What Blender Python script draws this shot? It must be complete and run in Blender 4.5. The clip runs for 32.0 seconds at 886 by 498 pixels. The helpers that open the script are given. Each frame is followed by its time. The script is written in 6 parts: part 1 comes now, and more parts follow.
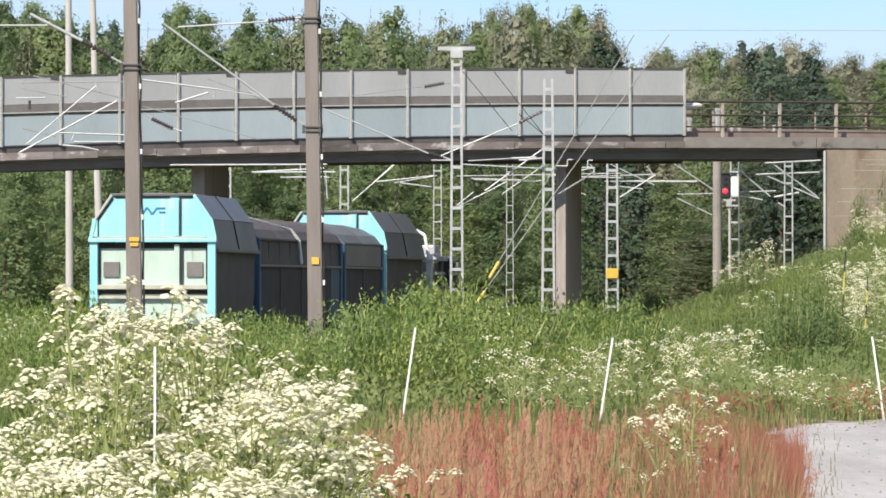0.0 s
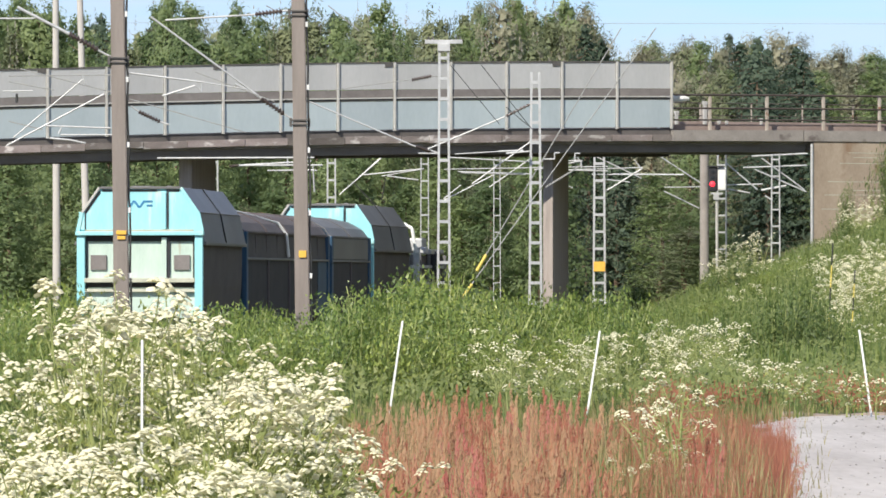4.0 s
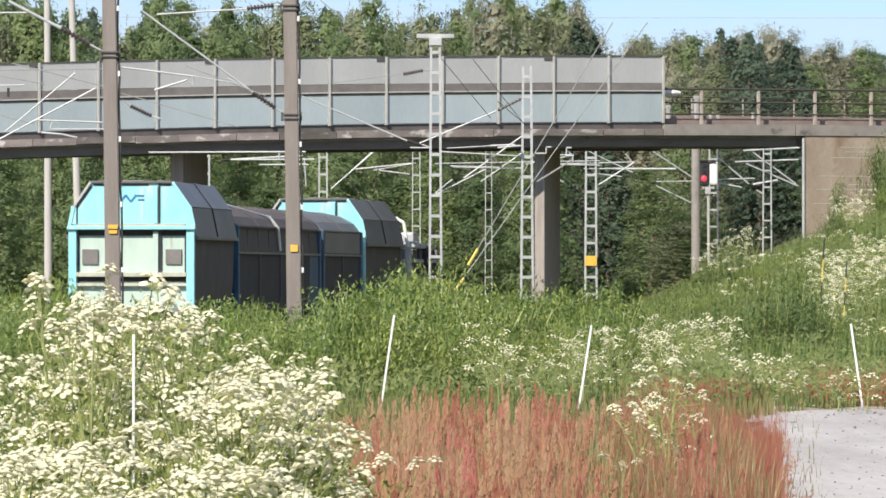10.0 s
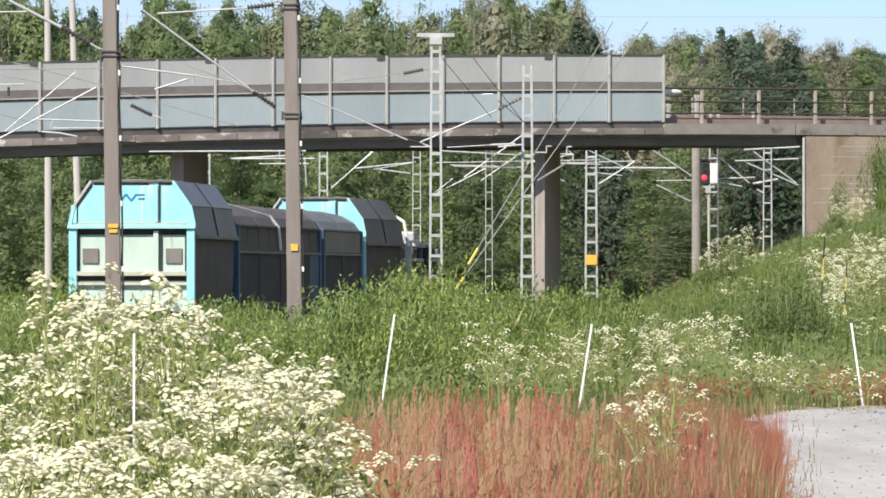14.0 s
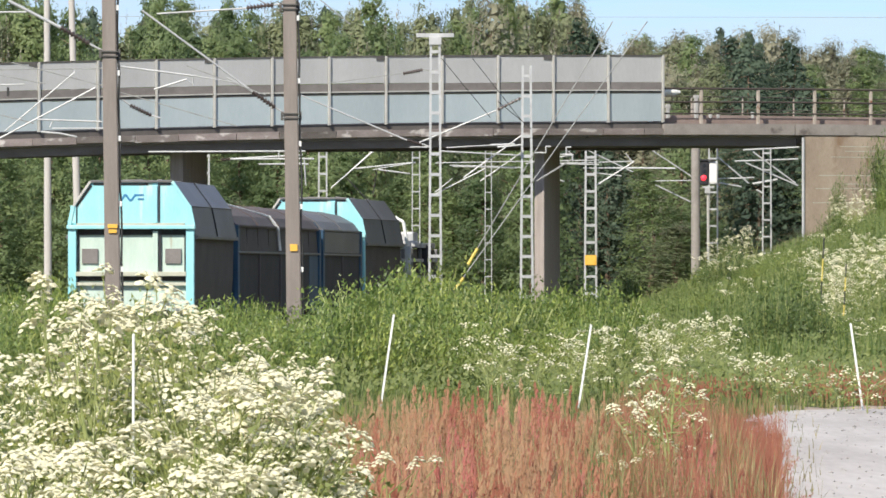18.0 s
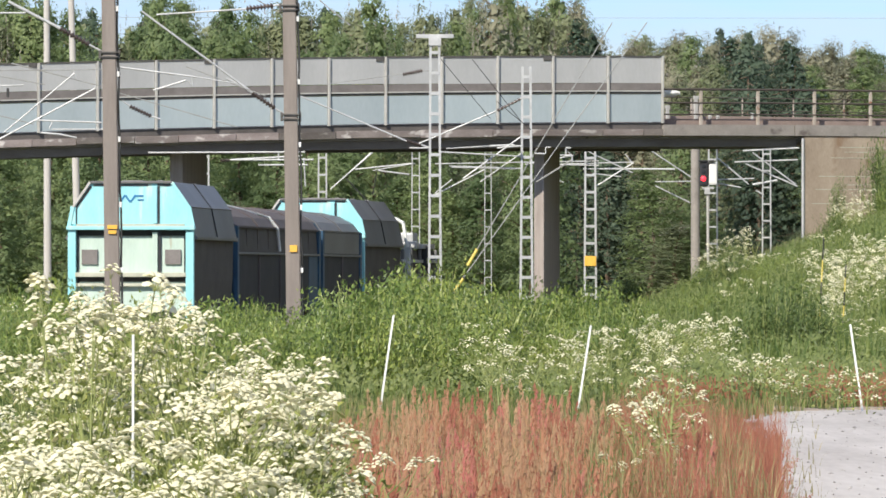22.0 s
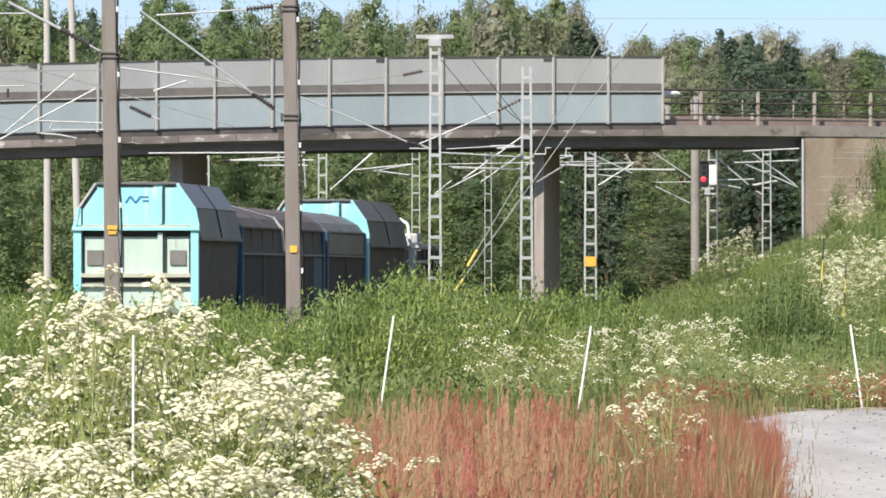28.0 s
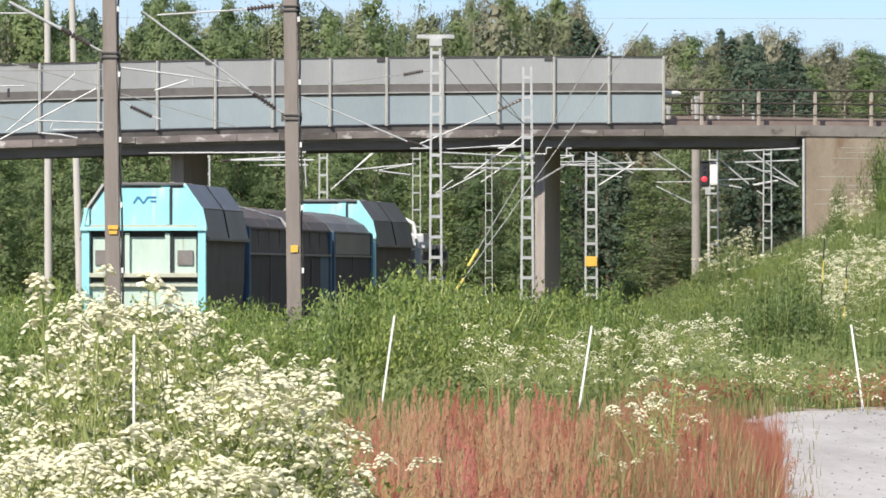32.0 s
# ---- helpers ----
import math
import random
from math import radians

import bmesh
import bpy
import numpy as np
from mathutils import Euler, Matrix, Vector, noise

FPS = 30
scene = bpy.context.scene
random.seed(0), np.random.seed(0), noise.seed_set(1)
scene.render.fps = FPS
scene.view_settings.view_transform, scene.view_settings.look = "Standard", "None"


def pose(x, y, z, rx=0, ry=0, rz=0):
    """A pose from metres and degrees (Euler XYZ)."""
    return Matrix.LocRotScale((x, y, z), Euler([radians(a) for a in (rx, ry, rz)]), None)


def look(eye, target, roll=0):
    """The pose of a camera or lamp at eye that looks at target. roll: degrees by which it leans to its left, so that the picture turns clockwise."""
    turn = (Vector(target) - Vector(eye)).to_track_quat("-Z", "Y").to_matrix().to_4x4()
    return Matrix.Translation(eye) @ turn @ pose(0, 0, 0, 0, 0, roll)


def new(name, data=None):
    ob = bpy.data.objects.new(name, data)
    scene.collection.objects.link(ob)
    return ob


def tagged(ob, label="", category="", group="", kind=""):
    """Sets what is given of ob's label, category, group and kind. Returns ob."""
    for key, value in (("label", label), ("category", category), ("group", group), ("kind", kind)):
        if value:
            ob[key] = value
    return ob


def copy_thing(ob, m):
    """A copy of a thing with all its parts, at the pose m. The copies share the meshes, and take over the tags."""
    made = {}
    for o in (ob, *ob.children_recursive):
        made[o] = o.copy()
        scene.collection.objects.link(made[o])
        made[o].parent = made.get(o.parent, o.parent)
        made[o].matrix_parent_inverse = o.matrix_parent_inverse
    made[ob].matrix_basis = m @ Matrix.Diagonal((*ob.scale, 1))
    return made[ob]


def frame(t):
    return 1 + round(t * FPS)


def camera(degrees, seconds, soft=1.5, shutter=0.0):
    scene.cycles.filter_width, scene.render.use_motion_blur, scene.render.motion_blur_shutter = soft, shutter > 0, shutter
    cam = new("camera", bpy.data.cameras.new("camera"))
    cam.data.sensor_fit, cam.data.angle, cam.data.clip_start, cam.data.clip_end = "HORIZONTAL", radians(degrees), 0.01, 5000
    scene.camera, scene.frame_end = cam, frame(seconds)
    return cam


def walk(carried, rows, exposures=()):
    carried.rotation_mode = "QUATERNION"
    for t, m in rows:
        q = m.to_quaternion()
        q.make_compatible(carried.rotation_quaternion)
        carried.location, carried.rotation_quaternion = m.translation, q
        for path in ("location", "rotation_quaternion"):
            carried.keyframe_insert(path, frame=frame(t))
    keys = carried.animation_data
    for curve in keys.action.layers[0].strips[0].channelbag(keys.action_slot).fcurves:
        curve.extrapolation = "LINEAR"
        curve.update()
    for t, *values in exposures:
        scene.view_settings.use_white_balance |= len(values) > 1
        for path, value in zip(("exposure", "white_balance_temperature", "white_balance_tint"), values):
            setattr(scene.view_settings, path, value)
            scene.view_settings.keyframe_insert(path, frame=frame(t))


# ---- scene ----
# A zoomed camcorder on a gravel yard: it pans a little, then rests.
cam = camera(7.5, 32.0, soft=1.65)
walk(cam, [
    (0, pose(0, 0, 1.6, 90.3402, 0, 0.1832)),
    (0.5, pose(0, 0, 1.6, 90.3327, 0, 0.1743)),
    (1, pose(0, 0, 1.6, 90.3432, 0, 0.1761)),
    (1.5, pose(0, 0, 1.6, 90.3280, 0, 0.1765)),
    (2, pose(0, 0, 1.6, 90.3252, 0, 0.1915)),
    (2.5, pose(0, 0, 1.6, 90.2893, 0, 0.1708)),
    (3, pose(0, 0, 1.6, 90.2854, 0, 0.1172)),
    (3.5, pose(0, 0, 1.6, 90.2842, 0, 0.0914)),
    (5.5, pose(0, 0, 1.6, 90.2778, 0, -0.0096)),
    (6, pose(0, 0, 1.6, 90.2983, 0, -0.0494)),
    (6.5, pose(0, 0, 1.6, 90.2644, 0, -0.0615)),
    (7, pose(0, 0, 1.6, 90.2835, 0, -0.0623)),
    (7.5, pose(0, 0, 1.6, 90.2316, 0, -0.0221)),
    (8, pose(0, 0, 1.6, 90.2267, 0, 0.0086)),
    (8.5, pose(0, 0, 1.6, 90.2332, 0, 0.0057)),
    (9, pose(0, 0, 1.6, 90.2337, 0, 0.0039)),
    (10, pose(0, 0, 1.6, 90.2335, 0, 0.0033)),
    (11, pose(0, 0, 1.6, 90.2313, 0, 0.0066)),
    (12, pose(0, 0, 1.6, 90.2287, 0, 0.0069)),
    (13, pose(0, 0, 1.6, 90.2251, 0, 0.0074)),
    (14, pose(0, 0, 1.6, 90.2261, 0, 0.0062)),
    (17, pose(0, 0, 1.6, 90.2278, 0, 0.0062)),
    (18, pose(0, 0, 1.6, 90.2283, 0, 0.0009)),
    (19, pose(0, 0, 1.6, 90.2298, 0, 0.0019)),
    (20, pose(0, 0, 1.6, 90.2347, 0, 0.0000)),
    (21, pose(0, 0, 1.6, 90.2340, 0, -0.0001)),
    (22, pose(0, 0, 1.6, 90.2356, 0, -0.0016)),
    (23, pose(0, 0, 1.6, 90.2345, 0, -0.0055)),
    (24, pose(0, 0, 1.6, 90.2353, 0, -0.0014)),
    (25, pose(0, 0, 1.6, 90.2344, 0, 0.0011)),
    (28, pose(0, 0, 1.6, 90.2400, 0, -0.0010)),
    (29, pose(0, 0, 1.6, 90.2400, 0, 0.0009)),
    (30, pose(0, 0, 1.6, 90.2403, 0, 0.0054)),
    (31, pose(0, 0, 1.6, 90.2410, 0, 0.0060)),
    (32, pose(0, 0, 1.6, 90.2385, 0, 0.0051)),
])

# ---- daylight ----
SUN_ELEVATION, SUN_AZIMUTH = 39.0, 209.0      # degrees; azimuth clockwise from north (+y)
world = bpy.data.worlds.new("sky")
scene.world = world
world.use_nodes = True
wn = world.node_tree
sky = wn.nodes.new("ShaderNodeTexSky")
sky.sky_type, sky.sun_disc = "NISHITA", False
sky.sun_elevation, sky.sun_rotation = radians(SUN_ELEVATION), radians(SUN_AZIMUTH)
sky.air_density, sky.dust_density, sky.ozone_density = 0.9, 0.1, 2.0
background = wn.nodes["Background"]
background.inputs["Strength"].default_value = 0.12
# thin white cloud veils, stretched along the horizon
co = wn.nodes.new("ShaderNodeTexCoord")
mp = wn.nodes.new("ShaderNodeMapping")
mp.inputs["Scale"].default_value = (5, 5, 42)
cl = wn.nodes.new("ShaderNodeTexNoise")
cl.inputs["Scale"].default_value, cl.inputs["Detail"].default_value = 2.6, 5.0
ra = wn.nodes.new("ShaderNodeMapRange")
ra.inputs["From Min"].default_value, ra.inputs["From Max"].default_value = 0.25, 0.74
mixc = wn.nodes.new("ShaderNodeMix")
mixc.data_type = "RGBA"
mixc.inputs["B"].default_value = (4.7, 5.25, 5.95, 1)
wn.links.new(co.outputs["Generated"], mp.inputs["Vector"])
wn.links.new(mp.outputs["Vector"], cl.inputs["Vector"])
wn.links.new(cl.outputs["Fac"], ra.inputs["Value"])
wn.links.new(ra.outputs["Result"], mixc.inputs["Factor"])
tint = wn.nodes.new("ShaderNodeMix")                       # clean northern air: a little bluer than the model
tint.data_type, tint.blend_type = "RGBA", "MULTIPLY"
tint.inputs["Factor"].default_value = 1.0
tint.inputs["B"].default_value = (0.46, 0.6, 0.9, 1)
wn.links.new(sky.outputs["Color"], tint.inputs["A"])
wn.links.new(tint.outputs["Result"], mixc.inputs["A"])
wn.links.new(mixc.outputs["Result"], background.inputs["Color"])

sun = new("sun", bpy.data.lights.new("sun", "SUN"))
sun.data.energy, sun.data.angle, sun.data.color = 4.6, radians(0.53), (1.0, 0.93, 0.81)
sa, se = radians(SUN_AZIMUTH), radians(SUN_ELEVATION)
sun.matrix_world = look((math.sin(sa) * math.cos(se) * 50, math.cos(sa) * math.cos(se) * 50, math.sin(se) * 50), (0, 0, 0))
scene.view_settings.exposure = 0.4


# ---- materials ----
def surface(name, low, high, rough=0.7, scale=3.0, fine=40.0, bump=0.15, metal=0.0, island=0.0, tree=0.0, stretch=(1, 1, 1), spots=None, through_light=0.0):
    """Two tones mixed by coarse and fine noise; island and tree vary brightness by piece and by thing."""
    m = bpy.data.materials.new(name)
    m.use_nodes = True
    n, l = m.node_tree.nodes, m.node_tree.links
    b = n["Principled BSDF"]
    b.inputs["Roughness"].default_value, b.inputs["Metallic"].default_value = rough, metal
    tc, mpg = n.new("ShaderNodeTexCoord"), n.new("ShaderNodeMapping")
    mpg.inputs["Scale"].default_value = stretch
    l.new(tc.outputs["Object"], mpg.inputs["Vector"])
    a, f = n.new("ShaderNodeTexNoise"), n.new("ShaderNodeTexNoise")
    a.inputs["Scale"].default_value, a.inputs["Detail"].default_value, a.inputs["Roughness"].default_value = scale, 6.0, 0.6
    f.inputs["Scale"].default_value, f.inputs["Detail"].default_value = fine, 3.0
    l.new(mpg.outputs["Vector"], a.inputs["Vector"])
    l.new(mpg.outputs["Vector"], f.inputs["Vector"])
    add = n.new("ShaderNodeMath")
    add.operation = "MULTIPLY_ADD"
    add.inputs[1].default_value = 0.35
    l.new(f.outputs["Fac"], add.inputs[0])
    l.new(a.outputs["Fac"], add.inputs[2])
    rng = n.new("ShaderNodeMapRange")
    rng.inputs["From Min"].default_value, rng.inputs["From Max"].default_value = 0.42, 0.92
    l.new(add.outputs[0], rng.inputs["Value"])
    mix = n.new("ShaderNodeMix")
    mix.data_type = "RGBA"
    mix.inputs["A"].default_value, mix.inputs["B"].default_value = (*low, 1), (*high, 1)
    l.new(rng.outputs["Result"], mix.inputs["Factor"])
    out = mix.outputs["Result"]
    if spots:
        colour, size, amount = spots
        s = n.new("ShaderNodeTexNoise")
        s.inputs["Scale"].default_value, s.inputs["Detail"].default_value = size, 8.0
        l.new(mpg.outputs["Vector"], s.inputs["Vector"])
        sr = n.new("ShaderNodeMapRange")
        sr.inputs["From Min"].default_value, sr.inputs["From Max"].default_value = 0.66 - amount, 0.74 - amount
        l.new(s.outputs["Fac"], sr.inputs["Value"])
        sm = n.new("ShaderNodeMix")
        sm.data_type = "RGBA"
        sm.inputs["B"].default_value = (*colour, 1)
        l.new(sr.outputs["Result"], sm.inputs["Factor"])
        l.new(out, sm.inputs["A"])
        out = sm.outputs["Result"]
    for amount, node, socket in ((island, "ShaderNodeNewGeometry", "Random Per Island"), (tree, "ShaderNodeObjectInfo", "Random")):
        if amount:
            g, h = n.new(node), n.new("ShaderNodeHueSaturation")
            v, u = n.new("ShaderNodeMapRange"), n.new("ShaderNodeMapRange")
            v.inputs["To Min"].default_value, v.inputs["To Max"].default_value = 1 - amount, 1 + amount
            u.inputs["To Min"].default_value, u.inputs["To Max"].default_value = 0.5 + amount * 0.06, 0.5 - amount * 0.06
            l.new(g.outputs[socket], v.inputs["Value"])
            l.new(g.outputs[socket], u.inputs["Value"])
            l.new(v.outputs["Result"], h.inputs["Value"])
            l.new(u.outputs["Result"], h.inputs["Hue"])
            l.new(out, h.inputs["Color"])
            out = h.outputs["Color"]
    l.new(out, b.inputs["Base Color"])
    if bump:
        bp = n.new("ShaderNodeBump")
        bp.inputs["Strength"].default_value, bp.inputs["Distance"].default_value = bump, 0.02
        l.new(add.outputs[0], bp.inputs["Height"])
        l.new(bp.outputs["Normal"], b.inputs["Normal"])
    if through_light:
        t, mx = n.new("ShaderNodeBsdfTranslucent"), n.new("ShaderNodeMixShader")
        mx.inputs["Fac"].default_value = through_light
        l.new(out, t.inputs["Color"])
        l.new(b.outputs["BSDF"], mx.inputs[1])
        l.new(t.outputs["BSDF"], mx.inputs[2])
        l.new(mx.outputs["Shader"], n["Material Output"].inputs["Surface"])
    return m


M_GROUND = surface("meadow_soil", (0.055, 0.07, 0.02), (0.12, 0.11, 0.05), 0.95, 0.4, 9, 0.4)
M_GRAVEL = surface("pale_gravel", (0.33, 0.3, 0.285), (0.52, 0.49, 0.47), 0.95, 0.9, 12, 0.03, stretch=(1, 0.1, 1), spots=((0.3, 0.265, 0.24), 1.6, 0.0))
M_STONE = surface("gravel_stone", (0.13, 0.12, 0.11), (0.46, 0.44, 0.42), 0.9, 9, 60, 0.2, island=0.35)
M_BALLAST = surface("ballast", (0.1, 0.09, 0.08), (0.24, 0.22, 0.2), 0.95, 2, 18, 0.8)
M_ASPHALT = surface("asphalt", (0.04, 0.04, 0.042), (0.07, 0.07, 0.07), 0.9, 0.6, 60, 0.2)
M_RAIL = surface("rail_steel", (0.14, 0.09, 0.06), (0.24, 0.18, 0.14), 0.55, 6, 60, 0.1, metal=0.6)
M_PANEL_UP = surface("upper_screen_panel", (0.375, 0.378, 0.378), (0.465, 0.468, 0.468), 0.6, 0.7, 14, 0.04, stretch=(1, 1, 0.35), tree=0.05)
M_PANEL_LOW = surface("lower_screen_panel", (0.34, 0.4, 0.425), (0.43, 0.49, 0.515), 0.5, 0.6, 12, 0.04, stretch=(1, 1, 0.35), tree=0.06)
M_SCREEN_POST = surface("screen_post", (0.36, 0.35, 0.33), (0.5, 0.49, 0.46), 0.6, 3, 30, 0.08)
M_SCREEN_BAND = surface("screen_band", (0.14, 0.125, 0.12), (0.225, 0.205, 0.195), 0.8, 2, 22, 0.1)
M_CAP = surface("dark_cap", (0.06, 0.06, 0.06), (0.12, 0.11, 0.1), 0.7, 4, 30, 0.1)
M_RECESS = surface("shade_dark_recess", (0.07, 0.063, 0.06), (0.14, 0.125, 0.118), 0.9, 1.5, 20, 0.15)
M_CONCRETE = surface("old_concrete", (0.2, 0.18, 0.165), (0.34, 0.31, 0.28), 0.9, 1.2, 20, 0.25, spots=((0.13, 0.11, 0.1), 2.0, 0.04))
M_EDGE = surface("peeling_edge_beam", (0.17, 0.14, 0.13), (0.33, 0.285, 0.265), 0.9, 1.1, 16, 0.2, stretch=(1, 1, 2.0), tree=0.4, spots=((0.56, 0.52, 0.49), 1.9, 0.1))
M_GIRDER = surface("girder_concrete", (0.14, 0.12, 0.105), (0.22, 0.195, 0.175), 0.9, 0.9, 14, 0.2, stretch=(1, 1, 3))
M_PIER = surface("pier_concrete", (0.25, 0.215, 0.195), (0.45, 0.395, 0.36), 0.9, 1.6, 18, 0.2, stretch=(3.5, 3.5, 0.25))
M_ABUT = surface("board_marked_concrete", (0.23, 0.175, 0.128), (0.42, 0.345, 0.265), 0.9, 0.9, 18, 0.2, stretch=(0.9, 0.9, 0.5), spots=((0.23, 0.15, 0.095), 1.3, 0.08))
M_RAILING = surface("rusty_railing", (0.3, 0.25, 0.205), (0.48, 0.425, 0.365), 0.75, 3, 30, 0.15, spots=((0.23, 0.1, 0.05), 4, 0.03))
M_POLE = surface("brown_grey_pole", (0.175, 0.15, 0.133), (0.262, 0.228, 0.207), 0.85, 1.6, 40, 0.15, stretch=(3, 3, 0.4))
M_POLE_FAR = surface("weathered_wood_pole", (0.4, 0.38, 0.35), (0.54, 0.51, 0.48), 0.85, 1.6, 40, 0.15, stretch=(3, 3, 0.4))
M_GALV = surface("galvanised_steel", (0.36, 0.365, 0.37), (0.54, 0.545, 0.545), 0.5, 3, 30, 0.06, metal=0.2)
M_CABLE = surface("black_cable", (0.02, 0.02, 0.02), (0.05, 0.05, 0.05), 0.6, 5, 40, 0.0)
M_INSUL = surface("brown_insulator", (0.06, 0.045, 0.04), (0.12, 0.09, 0.08), 0.35, 8, 40, 0.0)
M_WHITE = surface("white_paint", (0.68, 0.68, 0.66), (0.84, 0.84, 0.82), 0.6, 6, 40, 0.05)
M_YELLOW = surface("yellow_plate", (0.66, 0.36, 0.04), (0.78, 0.47, 0.08), 0.55, 6, 40, 0.04)
M_YELLOW_POLE = surface("yellow_sleeve", (0.6, 0.47, 0.08), (0.75, 0.6, 0.14), 0.55, 6, 40, 0.04)
M_BLACK = surface("black_paint", (0.012, 0.012, 0.014), (0.035, 0.035, 0.04), 0.5, 6, 40, 0.03)
M_CYAN = surface("cyan_paint", (0.23, 0.56, 0.62), (0.35, 0.67, 0.7), 0.5, 1.2, 20, 0.05, stretch=(2.2, 1, 0.5), spots=((0.5, 0.66, 0.58), 1.2, 0.06))
M_CYAN_WORN = surface("weathered_pale_paint", (0.4, 0.51, 0.45), (0.53, 0.64, 0.56), 0.7, 1.0, 16, 0.08, stretch=(2.6, 1, 0.45), spots=((0.36, 0.33, 0.23), 1.3, 0.05))
M_LEDGE = surface("ledge_wear_and_highlight", (0.36, 0.37, 0.29), (0.54, 0.54, 0.44), 0.75, 2, 20, 0.08, stretch=(2, 1, 1), spots=((0.24, 0.19, 0.13), 2.2, 0.03))
M_LOGO = surface("blue_marking", (0.02, 0.16, 0.33), (0.03, 0.2, 0.4), 0.5, 5, 30, 0)
M_ROOF = surface("grey_wagon_roof", (0.095, 0.092, 0.093), (0.155, 0.153, 0.155), 0.45, 0.9, 20, 0.08, stretch=(1, 0.6, 1))
M_SIDE = surface("sooty_wagon_side", (0.052, 0.044, 0.038), (0.092, 0.079, 0.068), 0.75, 1.2, 20, 0.1)
M_SOOT = surface("black_soot_sheet", (0.022, 0.02, 0.02), (0.045, 0.04, 0.038), 0.8, 1.4, 20, 0.08)
M_ROOF_BROWN = surface("brown_wagon_roof", (0.07, 0.055, 0.052), (0.13, 0.105, 0.1), 0.7, 1.0, 20, 0.1)
M_BLUE = surface("dark_blue_paint", (0.016, 0.05, 0.095), (0.028, 0.085, 0.155), 0.55, 1.5, 24, 0.05)
M_UNDER = surface("underframe_black", (0.015, 0.014, 0.013), (0.04, 0.036, 0.03), 0.8, 3, 30, 0.1)
M_BARK = surface("bark", (0.1, 0.07, 0.05), (0.24, 0.17, 0.12), 0.95, 3, 20, 0.4)
M_PINEBARK = surface("orange_pine_bark", (0.15, 0.1, 0.07), (0.25, 0.175, 0.125), 0.95, 3, 20, 0.4)
M_LEAF = surface("broad_leaf", (0.175, 0.245, 0.1), (0.265, 0.33, 0.155), 0.6, 0.5, 4, 0, island=0.12, tree=0.28, through_light=0.55)
M_PINE = surface("pine_needle", (0.2, 0.235, 0.125), (0.29, 0.315, 0.18), 0.7, 0.5, 4, 0, island=0.1, tree=0.25, through_light=0.45)
M_LARCH = surface("larch_twig_crown", (0.25, 0.25, 0.165), (0.36, 0.35, 0.245), 0.75, 0.5, 4, 0, island=0.12, tree=0.2, through_light=0.4)
M_TWIG = surface("grey_brown_shoot", (0.24, 0.22, 0.18), (0.36, 0.335, 0.28), 0.8, 0.8, 6, 0, island=0.15, through_light=0.2)
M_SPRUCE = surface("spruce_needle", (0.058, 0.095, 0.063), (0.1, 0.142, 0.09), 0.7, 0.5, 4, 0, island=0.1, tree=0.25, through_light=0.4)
M_WILLOW = surface("willow_leaf", (0.145, 0.215, 0.042), (0.235, 0.3, 0.08), 0.42, 0.7, 6, 0, island=0.42, tree=0.22, through_light=0.35)
M_ALDER = surface("alder_leaf", (0.075, 0.12, 0.03), (0.14, 0.195, 0.058), 0.5, 0.7, 6, 0, island=0.3, tree=0.1, through_light=0.35)
M_GRASS = surface("green_grass", (0.075, 0.13, 0.025), (0.16, 0.21, 0.055), 0.6, 0.3, 3, 0, island=0.4, through_light=0.3)
M_DRYGRASS = surface("dry_grass", (0.2, 0.19, 0.07), (0.36, 0.31, 0.15), 0.7, 0.5, 5, 0, island=0.35, through_light=0.25)
M_SORREL = surface("red_sorrel", (0.31, 0.105, 0.066), (0.49, 0.205, 0.125), 0.7, 3, 14, 0, stretch=(1, 0.4, 0.25), island=0.1, through_light=0.5)
M_SORREL_PINK = surface("pink_sorrel", (0.46, 0.135, 0.11), (0.6, 0.26, 0.205), 0.7, 3, 14, 0, stretch=(1, 0.4, 0.25), island=0.1, through_light=0.5)
M_SORREL_ORANGE = surface("orange_sorrel", (0.42, 0.2, 0.11), (0.58, 0.32, 0.19), 0.7, 3, 14, 0, stretch=(1, 0.4, 0.25), island=0.1, through_light=0.5)
M_SORREL_TAN = surface("tan_seed_grass", (0.38, 0.215, 0.12), (0.6, 0.4, 0.235), 0.7, 3, 14, 0, stretch=(1, 0.4, 0.25), island=0.1, through_light=0.5)
M_PETAL = surface("white_floret", (0.85, 0.81, 0.58), (0.9, 0.87, 0.71), 0.7, 8, 30, 0, island=0.1, through_light=0.4)
M_STEM = surface("parsley_stem", (0.23, 0.27, 0.085), (0.36, 0.39, 0.15), 0.6, 5, 30, 0, through_light=0.1)
M_FERN = surface("parsley_leaf", (0.17, 0.21, 0.05), (0.32, 0.35, 0.1), 0.6, 3, 20, 0, island=0.35, through_light=0.35)
M_RAILDARK = surface("dark_rusty_rail", (0.04, 0.03, 0.026), (0.085, 0.068, 0.058), 0.75, 3, 30, 0.1)
M_FARKERB = surface("red_brown_kerb", (0.2, 0.15, 0.13), (0.32, 0.25, 0.22), 0.9, 1.5, 20, 0.2)
M_EARTH = surface("bare_earth", (0.2, 0.155, 0.12), (0.36, 0.3, 0.25), 0.95, 0.8, 12, 0.15, stretch=(1, 0.3, 1))
M_WEED = surface("weed_leaf", (0.125, 0.17, 0.045), (0.215, 0.25, 0.085), 0.6, 0.25, 3, 0, island=0.22, through_light=0.35)
M_GLASS = surface("dark_window", (0.02, 0.025, 0.03), (0.04, 0.045, 0.05), 0.08, 2, 10, 0)
M_GLASS.node_tree.nodes["Principled BSDF"].inputs["Specular IOR Level"].default_value = 0.2
